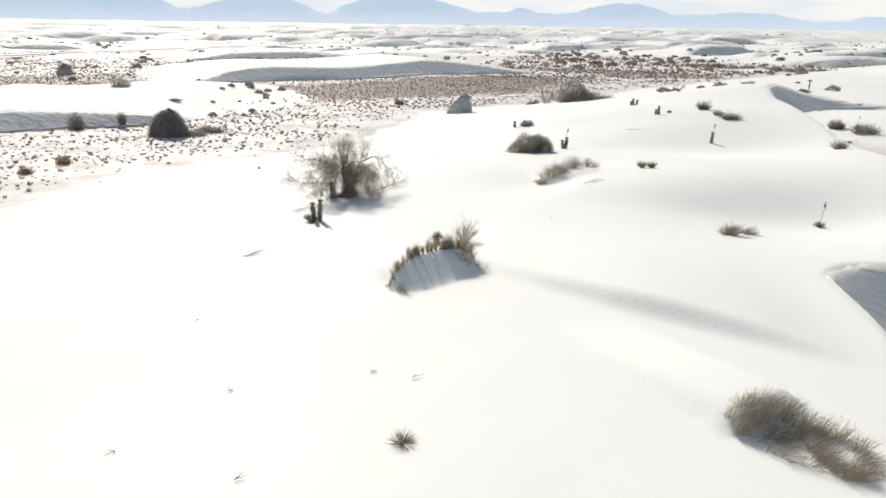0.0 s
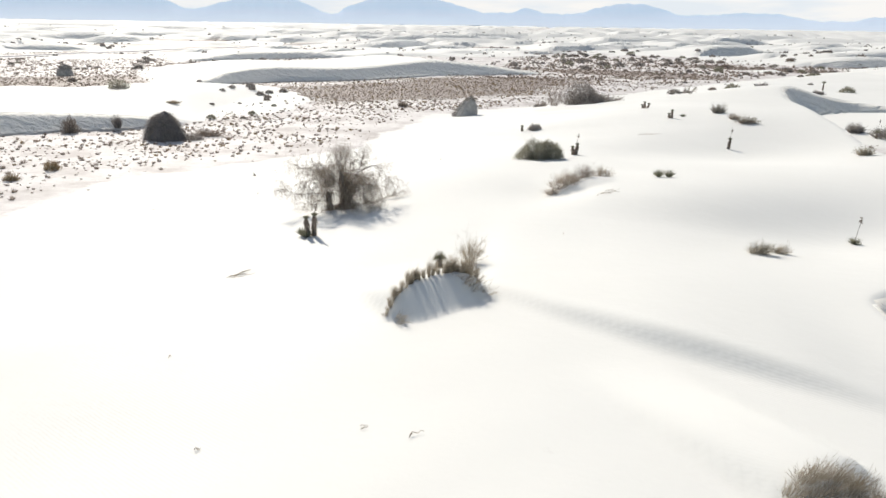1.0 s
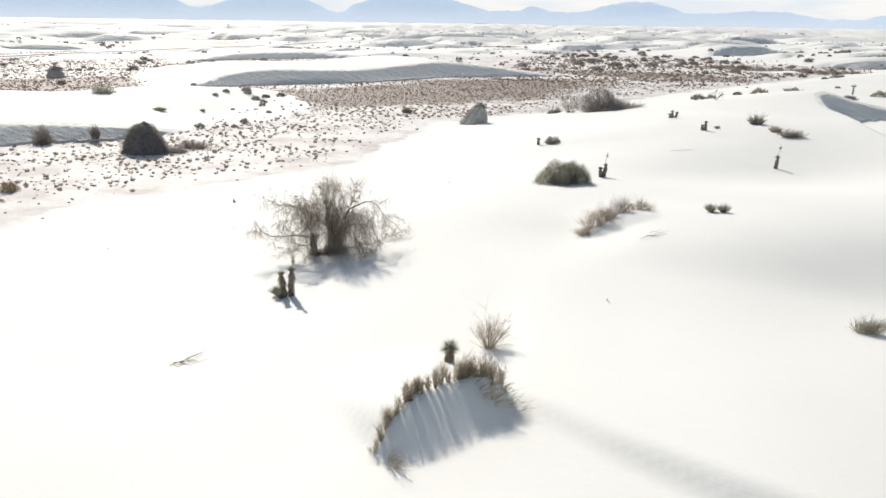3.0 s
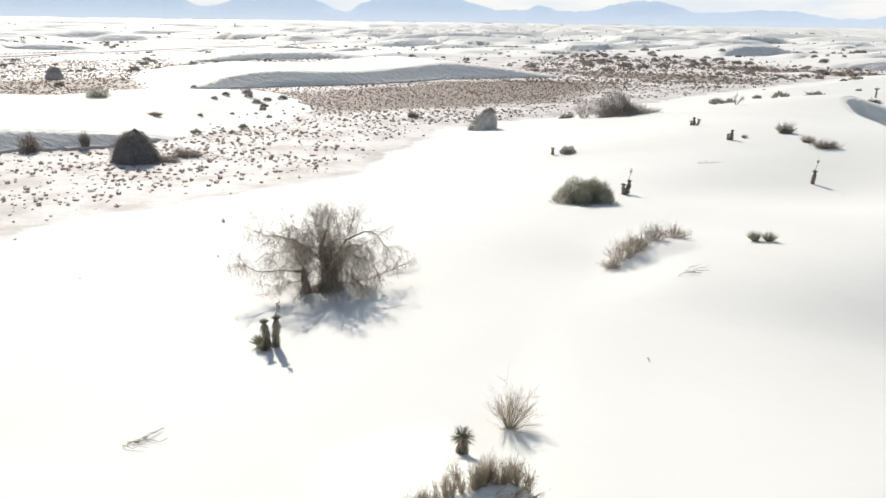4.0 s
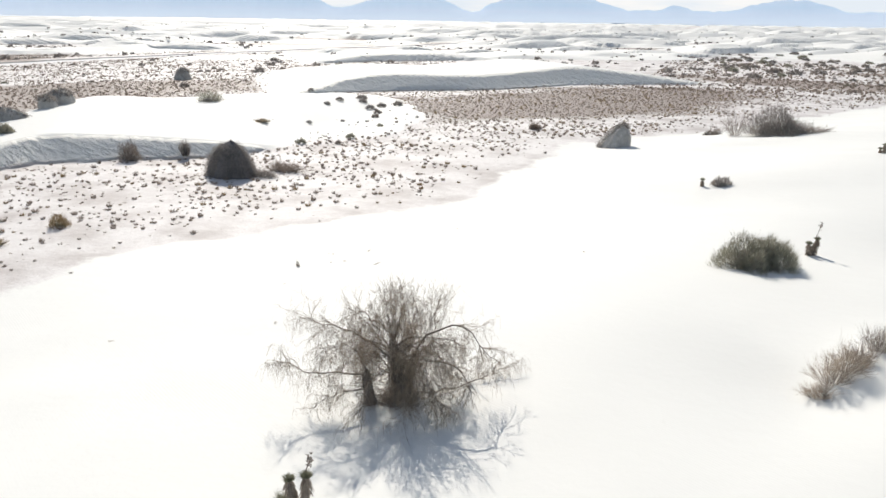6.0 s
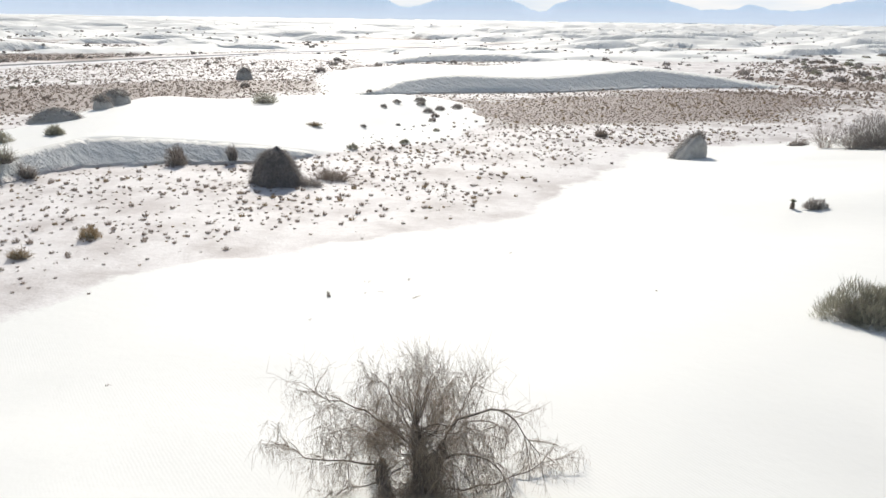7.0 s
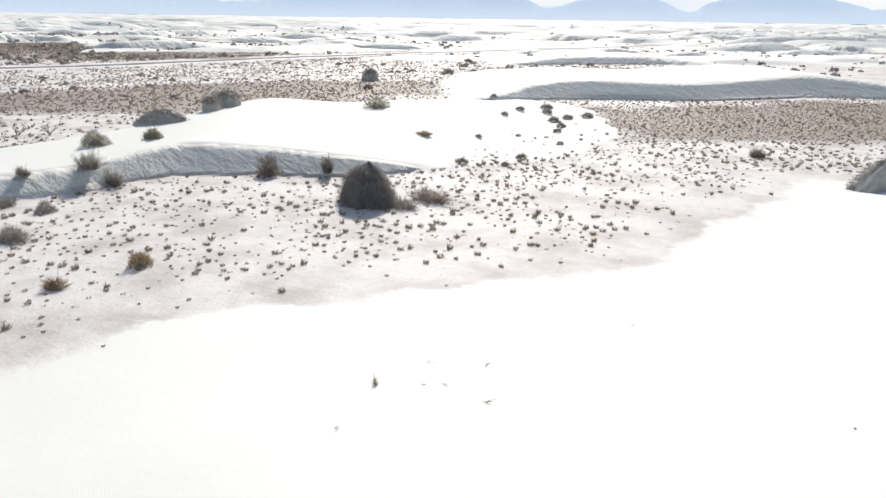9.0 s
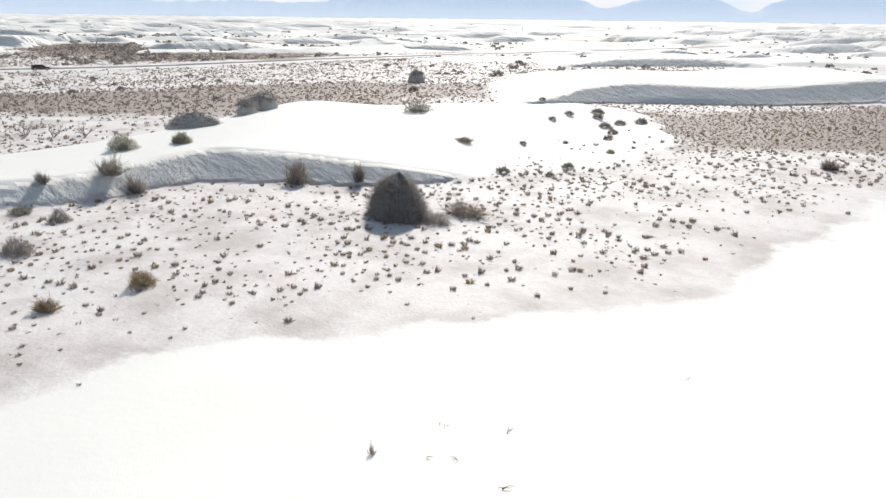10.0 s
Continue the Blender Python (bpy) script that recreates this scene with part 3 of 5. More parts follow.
def branching(rng, start, way, length, radius, depth, out, droop, spread=0.5):
    """A limb, and the limbs and twigs that fork from it. out collects lines by depth."""
    k = 6 if depth > 1 else 4
    line, way, p = [start], unit(way), start
    for i in range(1, k):
        way = unit(way + rng.normal(size=3) * 0.13 + np.array([0, 0, -droop * (i / k)]))
        p = p + way * length / (k - 1)
        line.append(p)
    line = np.array(line)
    out[depth].append((line, np.linspace(radius, radius * (0.45 if depth else 0.3), k)))
    if depth == 0:
        return
    for c in range({3: 7, 2: 6, 1: 5}[depth]):
        f = rng.uniform(0.25, 1.0) if c else 1.0
        at = np.array([np.interp(f * (k - 1), np.arange(k), line[:, j]) for j in range(3)])
        turn = unit(way + rng.normal(size=3) * spread + np.array([0, 0, 0.1]))
        branching(rng, at, turn, length * rng.uniform(0.42, 0.72), radius * 0.42, depth - 1, out, droop * 1.25, spread)


def limb_line(points, k=9):
    """A smooth line through (right, away, up) points, seen from the south-east."""
    p = np.asarray(points, float)
    p = np.stack([0.93 * p[:, 0] - 0.37 * p[:, 1], 0.37 * p[:, 0] + 0.93 * p[:, 1], p[:, 2]], -1)
    f = np.concatenate([[0], np.cumsum(np.linalg.norm(np.diff(p, axis=0), axis=1))])
    q = np.linspace(0, f[-1], k)
    line = np.stack([np.interp(q, f, p[:, i]) for i in range(3)], -1)
    line[1:-1] = 0.25 * line[:-2] + 0.5 * line[1:-1] + 0.25 * line[2:]
    return line


def shoots(rng, line, thick, out, n, long, droop, lift=0.15):
    """Forking side branches of a limb, most of them from its outer half."""
    k = len(line)
    for c in range(n):
        f = (k - 1) * (1 - 0.8 * rng.uniform() ** 1.4) if c else k - 1.01
        i = int(f)
        at = line[i] + (line[i + 1] - line[i]) * (f - i)
        way = unit(unit(line[i + 1] - line[i]) * 0.9 + rng.normal(size=3) * 0.55 + np.array([0, 0, lift]))
        branching(rng, at, way, long * rng.uniform(0.6, 1.15), 0.004 + thick * 0.10, 1, out, droop, 0.5)


def bare_tree():
    """The leafless tree: a ragged main stump and a lesser one beside it, heavy weeping limbs, and thin upright rods from the stump's top."""
    rng = np.random.default_rng(5)
    ob = thing("bare_tree", "leafless tree with a stout dark stump and weeping grey-brown limbs", "tree", standing(-11.38, 50.3, 0, 1.0, 0.08))
    stumps = [([(0.1, 0, -0.15), (0.1, 0, 0.7), (0.02, 0.05, 1.5), (-0.06, 0.1, 2.35)], (0.44, 0.34, 0.28, 0.25, 0.22, 0.20, 0.20, 0.18, 0.10)),
              ([(-0.85, -0.25, -0.15), (-0.95, -0.2, 0.5), (-1.0, -0.15, 1.25)], (0.26, 0.22, 0.19, 0.17, 0.16, 0.15, 0.14, 0.12, 0.07)),
              ([(0.35, 0.0, -0.1), (0.5, 0.05, 0.9), (0.72, 0.1, 1.7)], (0.22, 0.2, 0.17, 0.15, 0.14, 0.13, 0.12, 0.11, 0.09))]
    for points, radii in stumps:
        line = limb_line(points)
        p, f = tubes([(line, np.array(radii))], 12)
        trunk = part("trunk", tri_mesh("trunk", p + 0.03 * rng.normal(size=p.shape), f, BARK, True), ob, "ragged dark grey stump")
        n = int(420 * (line[-1, 2] + 0.2))
        z, a = rng.uniform(0, 0.98, n) * (len(line) - 1), rng.uniform(0, 2 * math.pi, n)
        out = np.stack([np.cos(a), np.sin(a), 0 * a], -1)
        at = np.stack([np.interp(z, np.arange(9), line[:, i]) for i in range(3)], -1) + out * np.interp(z, np.arange(9), radii)[:, None] * 0.9
        way = out * 0.8 + rng.normal(size=(n, 3)) * 0.6 - [0, 0, 0.3]
        part("dead_growth", tri_mesh("dead_growth", *blades(rng, at, way, rng.uniform(0.2, 0.7, n), 0.012, 0 * at), STEM), trunk, "dark thatch of dead shoots on the stump")
    # a heap of dead twigs caught round the foot
    n = 1900
    a, r, z = rng.uniform(0, 2 * math.pi, n), np.sqrt(rng.uniform(0, 1, n)), rng.uniform(0, 1, n)
    at = np.stack([0.25 + 1.05 * np.cos(a) * r * (1 - 0.5 * z), -0.1 + 0.8 * np.sin(a) * r * (1 - 0.5 * z), 1.15 * z * (1.1 - r)], -1)
    part("dead_twigs", tri_mesh("dead_twigs", *blades(rng, at, rng.normal(size=(n, 3)) + [0, 0, 0.2], rng.uniform(0.2, 0.55, n), 0.013, -0.1 * rng.uniform(size=(n, 3))), STEM), ob, "tangle of dead twigs round the foot")
    # (points as right, away, up; thickness; side branches; their length; droop)
    limbs = [([(0.70, 0.1, 1.65), (1.1, 0.1, 2.6), (1.75, 0.1, 3.1), (2.7, -0.1, 3.05), (3.45, -0.3, 2.0)], 0.075, 15, 0.95, 0.20),
             ([(0.95, 0.1, 2.2), (1.3, 0.4, 3.0), (1.5, 0.5, 3.6)], 0.04, 12, 0.8, 0.05),
             ([(0.55, 0.0, 1.2), (1.4, -0.4, 1.95), (2.2, -0.7, 1.75), (2.8, -0.9, 0.95)], 0.055, 12, 0.8, 0.22),
             ([(0.4, 0.0, 0.25), (1.5, 0.1, 0.30), (2.6, 0.5, 0.35), (3.4, 0.9, 0.55), (4.15, 1.2, 0.75)], 0.05, 16, 0.7, 0.02),
             ([(-0.98, -0.15, 1.15), (-1.9, -0.2, 1.3), (-2.7, -0.2, 1.2), (-3.4, -0.1, 1.1), (-3.95, 0.0, 1.6)], 0.055, 14, 0.75, 0.20),
             ([(-0.1, 0.1, 1.6), (-0.9, 0.1, 2.4), (-1.6, 0.2, 2.75), (-2.4, 0.3, 2.9), (-3.15, 0.4, 3.0)], 0.06, 15, 0.9, 0.18),
             ([(-0.98, -0.15, 1.1), (-1.3, 0.1, 1.9), (-1.9, 0.2, 2.3), (-2.6, 0.1, 1.9)], 0.045, 11, 0.8, 0.22),
             ([(-0.05, 0.0, 1.0), (-0.4, -0.8, 1.7), (-0.8, -1.6, 1.6), (-1.1, -2.2, 0.9)], 0.045, 10, 0.75, 0.22),
             ([(0.2, 0.0, 0.9), (0.7, -0.8, 1.6), (1.2, -1.5, 1.5), (1.6, -2.0, 0.8)], 0.045, 10, 0.75, 0.22),
             ([(0.0, 0.15, 1.4), (0.2, 0.9, 2.2), (0.5, 1.7, 2.3), (0.7, 2.4, 1.7)], 0.05, 11, 0.8, 0.18),
             ([(-0.05, 0.15, 1.7), (-0.7, 0.9, 2.6), (-1.3, 1.6, 2.9), (-1.7, 2.2, 2.5)], 0.05, 11, 0.8, 0.18),
             ([(-1.0, -0.25, 0.6), (-1.7, -0.8, 0.9), (-2.4, -1.1, 0.75), (-2.9, -1.3, 0.35)], 0.04, 10, 0.65, 0.15),
             ([(0.75, 0.1, 1.6), (1.3, 0.8, 2.1), (2.0, 1.3, 2.0), (2.6, 1.6, 1.3)], 0.045, 10, 0.75, 0.20)]
    for i in range(20):   # lesser limbs all round, arching over and down
        a, z, reach = i * 2.4 + rng.normal() * 0.3, rng.uniform(0.3, 2.3), rng.uniform(1.4, 2.9)
        c, d, rise, end = math.cos(a), math.sin(a), rng.uniform(0.35, 1.15), rng.uniform(-0.1, 0.9)
        foot = -0.9 if i % 4 == 0 and z < 1.2 else 0.1
        limbs.append(([(foot, 0, z), (foot + 0.35 * reach * c, 0.35 * reach * d, z + rise), (foot + 0.75 * reach * c, 0.75 * reach * d, z + rise * 0.8), (foot + reach * c, reach * d, max(0.1, z - end))], 0.028, 9, 0.7, 0.2))
    for i in range(13):   # ascending limbs that round out the crown
        a, z, reach = i * 2.4 + 0.5 + rng.normal() * 0.25, rng.uniform(0.9, 2.2), rng.uniform(1.3, 2.3)
        c, d, rise = math.cos(a), math.sin(a), rng.uniform(0.9, 1.7)
        limbs.append(([(0.05, 0, z), (0.05 + 0.3 * reach * c, 0.3 * reach * d, z + 0.45 * rise), (0.05 + 0.7 * reach * c, 0.7 * reach * d, min(z + 0.85 * rise, 3.5)), (0.05 + reach * c, reach * d, min(z + rise, 3.7))], 0.026, 9, 0.7, 0.12))
    twigs = {1: [], 0: []}
    bones = []
    for points, thick, n, long, droop in limbs:
        line = limb_line(points)
        line = line * [0.97, 0.97, 0.97]
        line[1:] += rng.normal(size=(8, 3)) * 0.05
        part("limb", tri_mesh("limb", *tubes([(line, np.linspace(thick * 0.62, thick * 0.16, 9))], 6), BARK, True), ob)
        shoots(rng, line, thick, twigs, n + 4, long, droop)
        bones.append(line)
    for i in range(9):   # thin rods from the stump's top
        a, tilt, high = i * 0.7 + rng.normal() * 0.15, rng.uniform(0.1, 0.55), rng.uniform(1.0, 1.8)
        top = limb_line(stumps[0][0])[-1]
        q = np.linspace(0, 1, 7)[:, None]
        line = top - [0, 0, 0.15] + q * high * np.array([math.cos(a) * math.sin(tilt), math.sin(a) * math.sin(tilt), math.cos(tilt)]) + rng.normal(size=(7, 3)) * 0.025 * q
        part("rod", tri_mesh("rod", *tubes([(line, np.linspace(0.022, 0.006, 7))], 5), BARK, True), ob)
        shoots(rng, line, 0.022, twigs, 6, 0.65, 0.0, 0.4)
    for d in twigs:
        twigs[d] = [c for c in twigs[d] if c[0][:, 2].min() > 0.0]
    # fine twigs: hanging strands on the limbs, upright sprays above
    fine, hosts = [], bones * 7 + [c[0] for c in twigs[1]] * 4 + [c[0] for c in twigs[0]] * 3
    for c, host in enumerate(hosts):
        for _ in range(4 if c < 7 * len(bones) else 1):
            p = host[rng.integers(len(host) // 3, len(host))]
            up = p[2] > 3.3 and rng.uniform() < 0.8
            way = rng.normal(size=3) * 0.5 + ([0, 0, 0.5] if up else [0, 0, -0.25])
            step, line = rng.uniform(0.10, 0.26), [p]
            for i in range(3):
                way = unit(way + [0, 0, 0.05 if up else -0.55])
                line.append(line[-1] + way * step)
            if line[-1][2] > 0.03:
                fine.append((np.array(line), np.array([0.0026, 0.0023, 0.002, 0.0014])))
    part("crown", tri_mesh("crown", *joined([tubes(twigs[1], 4), tubes(twigs[0], 3), tubes(fine, 3)]), TWIG), ob, "haze of fine weeping twigs")


bare_tree()

# soaptree yuccas on the near dune
yucca("soaptree yucca with two thatched trunks beside the bare tree", -11.35, 43.7, 21, [(-0.42, 0.0, 0.2, 0.50), (-0.1, -0.25, 0.12, 0.46), (-0.14, 0.0, 1.1, 0.22), (0.2, 0.02, 1.3, 0.22)], 0.5, low=0.6)
yucca("low stemless yucca rosette alone on white sand", 0.1, 17.95, 22, [(0, 0, 0.22, 0.43)], low=-0.35)
yucca("small yucca with a tall dry flower stalk", 20.5, 48.0, 23, [(0, 0, 0.1, 0.45)], 1.3)
yucca("two small yucca rosettes side by side", 10.4, 58.7, 24, [(0, 0, 0.1, 0.60), (0.6, 0.1, 0.15, 0.62)], low=0.55)
yucca("young yucca rising out of the grass island", -2.15, 36.1, 25, [(0, 0, 0.6, 0.34)], low=-0.3)
yucca("thatched yucca with dry flower stalks beside a green shrub", 4.3, 73.4, 26, [(0.0, 0, 0.75, 0.20), (0.22, 0.1, 1.0, 0.20)], 0.8)
yucca("leaning yucca with a dry flower stalk", 20.3, 82.4, 27, [(0, 0, 1.0, 0.26)], 0.9)
yucca("dark clump of three yucca heads", 14.2, 108.5, 28, [(0, 0, 0.8, 0.22), (0.35, 0.2, 0.6, 0.22), (-0.25, 0.1, 0.4, 0.22)])
yucca("dark two-headed yucca on the dune", 16.4, 97.4, 29, [(0, 0, 0.9, 0.22), (-0.3, 0, 0.5, 0.22)])
yucca("small dark yucca beside a larger one", 17.8, 98.4, 30, [(0, 0, 0.25, 0.4)])
yucca("short yucca with a spiky head beside a dark shrub", -1.9, 94.5, 31, [(0, 0, 0.6, 0.25)])
yucca("yucca with a stalk among shrubs in the hollow", 46, 112, 32, [(0, 0, 0.8, 0.5)], 1.6)
yucca("small yucca on the far flat dune", 62, 186, 33, [(0, 0, 1.6, 0.7)])

# shrubs and grass stands on the near dune
ISLAND = "grasses holding the sand hummock"
tuft_rng = np.random.default_rng(77)
TUFTS = [shrub_meshes(700 + k, 36, 0.13, 0.13, 1.0, BROOM, BROOM, spread=1.2, width=0.012, forks=3, droop=0.1, lean=(0.05 * (k - 2), 0)) for k in range(6)]


def tuft(x, y, size, kind, turn, label, group):
    """A narrow bunch of stiff stems."""
    m = Matrix.LocRotScale((x, y, ground_at(x, y) - 0.05), Euler((0, 0, turn)), (size, size, size))
    ob = thing("grass_tuft", label, "grass", m, group)
    stems, twigs = TUFTS[kind]
    part("base_growth", stems, ob)
    part("crown", twigs, ob)


for k in range(80):   # along the brink, thicker and taller towards the trailing end
    f = tuft_rng.uniform()
    du = -2.65 + 4.95 * f
    u0, v0 = 18.7 + du, -27.2 + 0.09 * du * du - 0.2 * du - 0.12 - abs(tuft_rng.normal()) * (0.22 + 0.2 * f)
    size = (0.55 + 0.3 * f) * tuft_rng.uniform(0.6, 1.25)
    tuft(u0 * UX + v0 * VX, u0 * UY + v0 * VY, size, k % 6, tuft_rng.uniform(0, 6.28), "tan wiry grass tuft on the brink of a sand hummock", ISLAND)
for k in range(22):   # stems that hang over the ends of the lee side
    f = tuft_rng.uniform()
    du = 1.2 + 1.3 * f if k % 5 else -2.5 + 0.4 * f
    u0, v0 = 18.7 + du, -27.2 + 0.09 * du * du - 0.2 * du + 0.1 + 0.8 * tuft_rng.uniform()
    shrub("grass_tuft", "straggling grass hanging over the hummock's lee side", "grass", u0 * UX + v0 * VX, u0 * UY + v0 * VY, 740 + k, 12, 0.2, 0.2, 0.6, BROOM, BROOM, group=ISLAND, spread=1.5, width=0.011, forks=2, lean=(0.75, -0.5))
shrub("shrub", "taller pale-stemmed shrub behind the hummock", "shrub", -1.0, 38.4, 120, 130, 0.42, 0.40, 1.55, BROOM, BROOM, group=ISLAND, spread=2.2, width=0.011, forks=7, lean=(0.1, 0.0))
FRONT = "grasses on the long hummock"
rim = [(9.0, 20.5), (9.35, 20.85), (9.75, 21.1), (10.2, 21.2), (10.65, 21.2), (11.1, 21.05), (11.5, 20.75), (11.85, 20.35), (12.15, 19.85), (12.4, 19.3),
       (9.2, 20.2), (9.55, 20.5), (10.0, 20.8), (10.5, 20.9), (11.0, 20.7), (11.4, 20.4)]
brink = len(rim)
while len(rim) < 58:
    a, b = tuft_rng.uniform(-1, 1, 2)
    if a * a + b * b < 1:
        rim.append((10.8 + 1.75 * a * 0.8 + 0.8 * b * 0.6, 19.65 - 1.75 * a * 0.6 + 0.8 * b * 0.8))
for k, (x, y) in enumerate(p for p in rim if p[0] < 12.3):
    top = k < brink
    # lee-side tufts get a greyer leaf colour that stands in for shade
    shrub("grass_stand", "tan bunch grass along the top of a sand hummock" if top else "bunch grass combed down a hummock's lee side, greyed for shade", "grass", x + 0.15, y - 0.4, 530 + k, 110 if top else 40, 0.34, 0.30,
          0.66 if top else 0.5, BROOM, BROOM if top else DARK, group=FRONT, spread=0.6, width=0.009, forks=2, lean=(0.3, -0.15) if top else (0.75, -0.6))
SECOND = "shrubs on the second hummock"
for k, (x, y, r, h, m) in enumerate(((2.75, 54.9, 0.5, 0.7, TWIG), (3.2, 55.7, 0.75, 1.15, TWIG), (3.8, 56.5, 0.7, 1.2, TWIG), (4.3, 57.2, 0.5, 0.9, STEM), (5.1, 58.3, 0.6, 1.15, STEM), (6.3, 59.2, 0.75, 0.85, BROOM))):
    shrub("shrub", "brown twiggy leafless shrub on a low hummock", "shrub", x, y, 150 + k, 170, r * 0.9, r * 0.75, h, STEM, m, group=SECOND, spread=1.1, width=0.010, forks=7)
shrub("shrub", "low green-tinged grass tuft", "shrub", 13.7, 42.4, 160, 300, 0.55, 0.42, 0.8, BROOM, GREEN, spread=0.5, width=0.012, forks=3, lean=(0.45, -0.15))
shrub("shrub", "small tan grass tuft beside a larger one", "shrub", 14.9, 42.9, 161, 180, 0.42, 0.32, 0.55, BROOM, BROOM, spread=0.5, width=0.012, forks=3, lean=(0.45, -0.15))
dome_shrub("broom_shrub", "wide dense grey-green broom shrub on white sand", "shrub", 1.15, 69.3, 170, 8500, 1.95, 1.5, 1.75, DARK, GREEN, long=0.36, width=0.016, lean=(0.25, 0.1), crown_label="upright green stem tips")
dome_shrub("shrub", "rounded dark shrub with a yucca at its edge", "shrub", -0.4, 94.6, 172, 900, 0.85, 0.75, 0.75, DARK, DARK, long=0.25, width=0.035)
shrub("shrub", "grey-green shrub on the crest of the dune", "shrub", 22.6, 101.5, 173, 260, 0.8, 0.7, 1.35, DARK, GREEN, spread=0.5, width=0.04)
shrub("shrub", "straggling grey shrub on the crest of the dune", "shrub", 24.6, 94.2, 174, 260, 1.1, 0.6, 1.0, STEM, GREEN, spread=0.6, width=0.035)
shrub("shrub", "straggling grey shrub beside another", "shrub", 23.6, 96.5, 175, 160, 0.7, 0.5, 0.9, STEM, BROOM, spread=0.6, width=0.03)
shrub("shrub", "pale tan shrub on the rim of the hollow", "shrub", 31.6, 77.6, 176, 240, 0.7, 0.6, 0.95, BROOM, GREEN, spread=0.6, width=0.03)
for k, (x, y, r) in enumerate(((47.5, 113, 2.0), (52, 110, 1.6), (56, 105, 1.4), (45, 117, 1.2), (60, 112, 1.6))):
    shrub("shrub", "dark shrub at the foot of the slip face in the hollow", "shrub", x, y, 180 + k, 300, r, r, 1.5, DARK, DARK, group="shrubs in the hollow", spread=0.6, width=0.06)

# brush and mounds where the near dune ends
dome_shrub("brush_thicket", "sprawling dark leafless thicket at the end of the dune", "shrub", 6.5, 131.5, 190, 4600, 4.0, 2.6, 3.3, DARK, DARK, long=0.75, width=0.028)
shrub("shrub", "tall bare brown shrub rising from the thicket", "shrub", 1.4, 132, 191, 150, 1.5, 1.1, 3.6, STEM, STEM, spread=1.2, width=0.016, forks=6)
for k, (x, y, r, h) in enumerate(((9.6, 130.6, 1.5, 1.5), (4.2, 129.2, 1.6, 1.4), (7.2, 128.8, 1.5, 1.0), (11.0, 132.5, 1.4, 1.0))):
    shrub("shrub", "low dry brush at the edge of the thicket", "shrub", x, y, 194 + k, 130, r, r * 0.8, h, DARK, STEM, group="brush round the thicket", spread=1.2, width=0.03, forks=4)
shrub("shrub", "low leaning dead shrub on a bank", "shrub", -1.8, 139, 192, 120, 1.3, 0.4, 1.2, STEM, STEM, spread=0.4, width=0.05, lean=(0.9, 0.2))


def far_bush_meshes(seed, leaf, n=260):
    """A rounded bush about two metres across: a dome of short twigs over a dark heart."""
    rng = np.random.default_rng(seed)
    a, s = rng.uniform(0, 2 * math.pi, n), rng.uniform(0.02, 1, n) ** 0.8
    c = np.sqrt(1 - s**2)
    ways = np.stack([np.cos(a) * c, np.sin(a) * c, s], -1)
    lump = 1 + 0.25 * np.sin(3 * a + seed) * c
    roots = ways * [0.72, 0.72, 0.62] * rng.uniform(0.25, 1, (n, 1)) ** 0.5 * lump[:, None]
    return tri_mesh("crown", *blades(rng, roots, ways + rng.normal(size=(n, 3)) * 0.4, rng.uniform(0.25, 0.5, n), 0.09, rng.normal(size=(n, 3)) * 0.1), leaf)


BUSHES = [far_bush_meshes(s, m) for s, m in ((300, DARK), (301, DARK), (302, GREEN), (303, STEM), (304, DARK))]


def bush(x, y, size, kind=0, group="", label="dark rounded desert shrub", flat=1.0):
    ob = tagged(new("bush", BUSHES[kind]), label, "bush", group)
    ob.matrix_basis = Matrix.LocRotScale((x, y, ground_at(x, y) - 0.05), Euler((0, 0, x * 1.7 + y)), (size, size, size * flat))
    return ob


def crust_mound(name, label, x, y, rx, ry, high, top, seed, material, power=1.6, turn=0.0, skew=0.0):
    """A pedestal of root-bound gypsum with furrowed, uneven sides."""
    rings, around = 14, 40
    f, a = np.meshgrid(np.linspace(0, 1, rings), np.arange(around) / around * 2 * math.pi, indexing="ij")
    r = (1 - f) ** (1 / power) * (1 - top) + top * np.sqrt(np.maximum(1 - f**3, 0))
    wob = 1 + 0.24 * soft_noise(np.cos(a) * 1.6 + 5, np.sin(a) * 1.6 + f * 1.2, seed) + 0.07 * soft_noise(np.cos(a) * 5, np.sin(a) * 5 + f * 4, seed + 1)
    z = -0.35 + (high + 0.35) * f * (1 + 0.08 * soft_noise(np.cos(a) * 2, np.sin(a) * 2, seed + 2))
    p = np.stack([rx * r * wob * np.cos(a) + skew * z, ry * r * wob * np.sin(a), z], -1).reshape(-1, 3)
    i, j = np.meshgrid(np.arange(rings - 1), np.arange(around), indexing="ij")
    k = (j + 1) % around
    q = np.stack([i * around + j, i * around + k, (i + 1) * around + k, (i + 1) * around + j], -1).reshape(-1, 4)
    ob = thing(name, label, "mound", standing(x, y, turn))
    part("pedestal", tri_mesh("pedestal", p, q, material, True), ob)
    return ob, p.reshape(rings, around, 3)


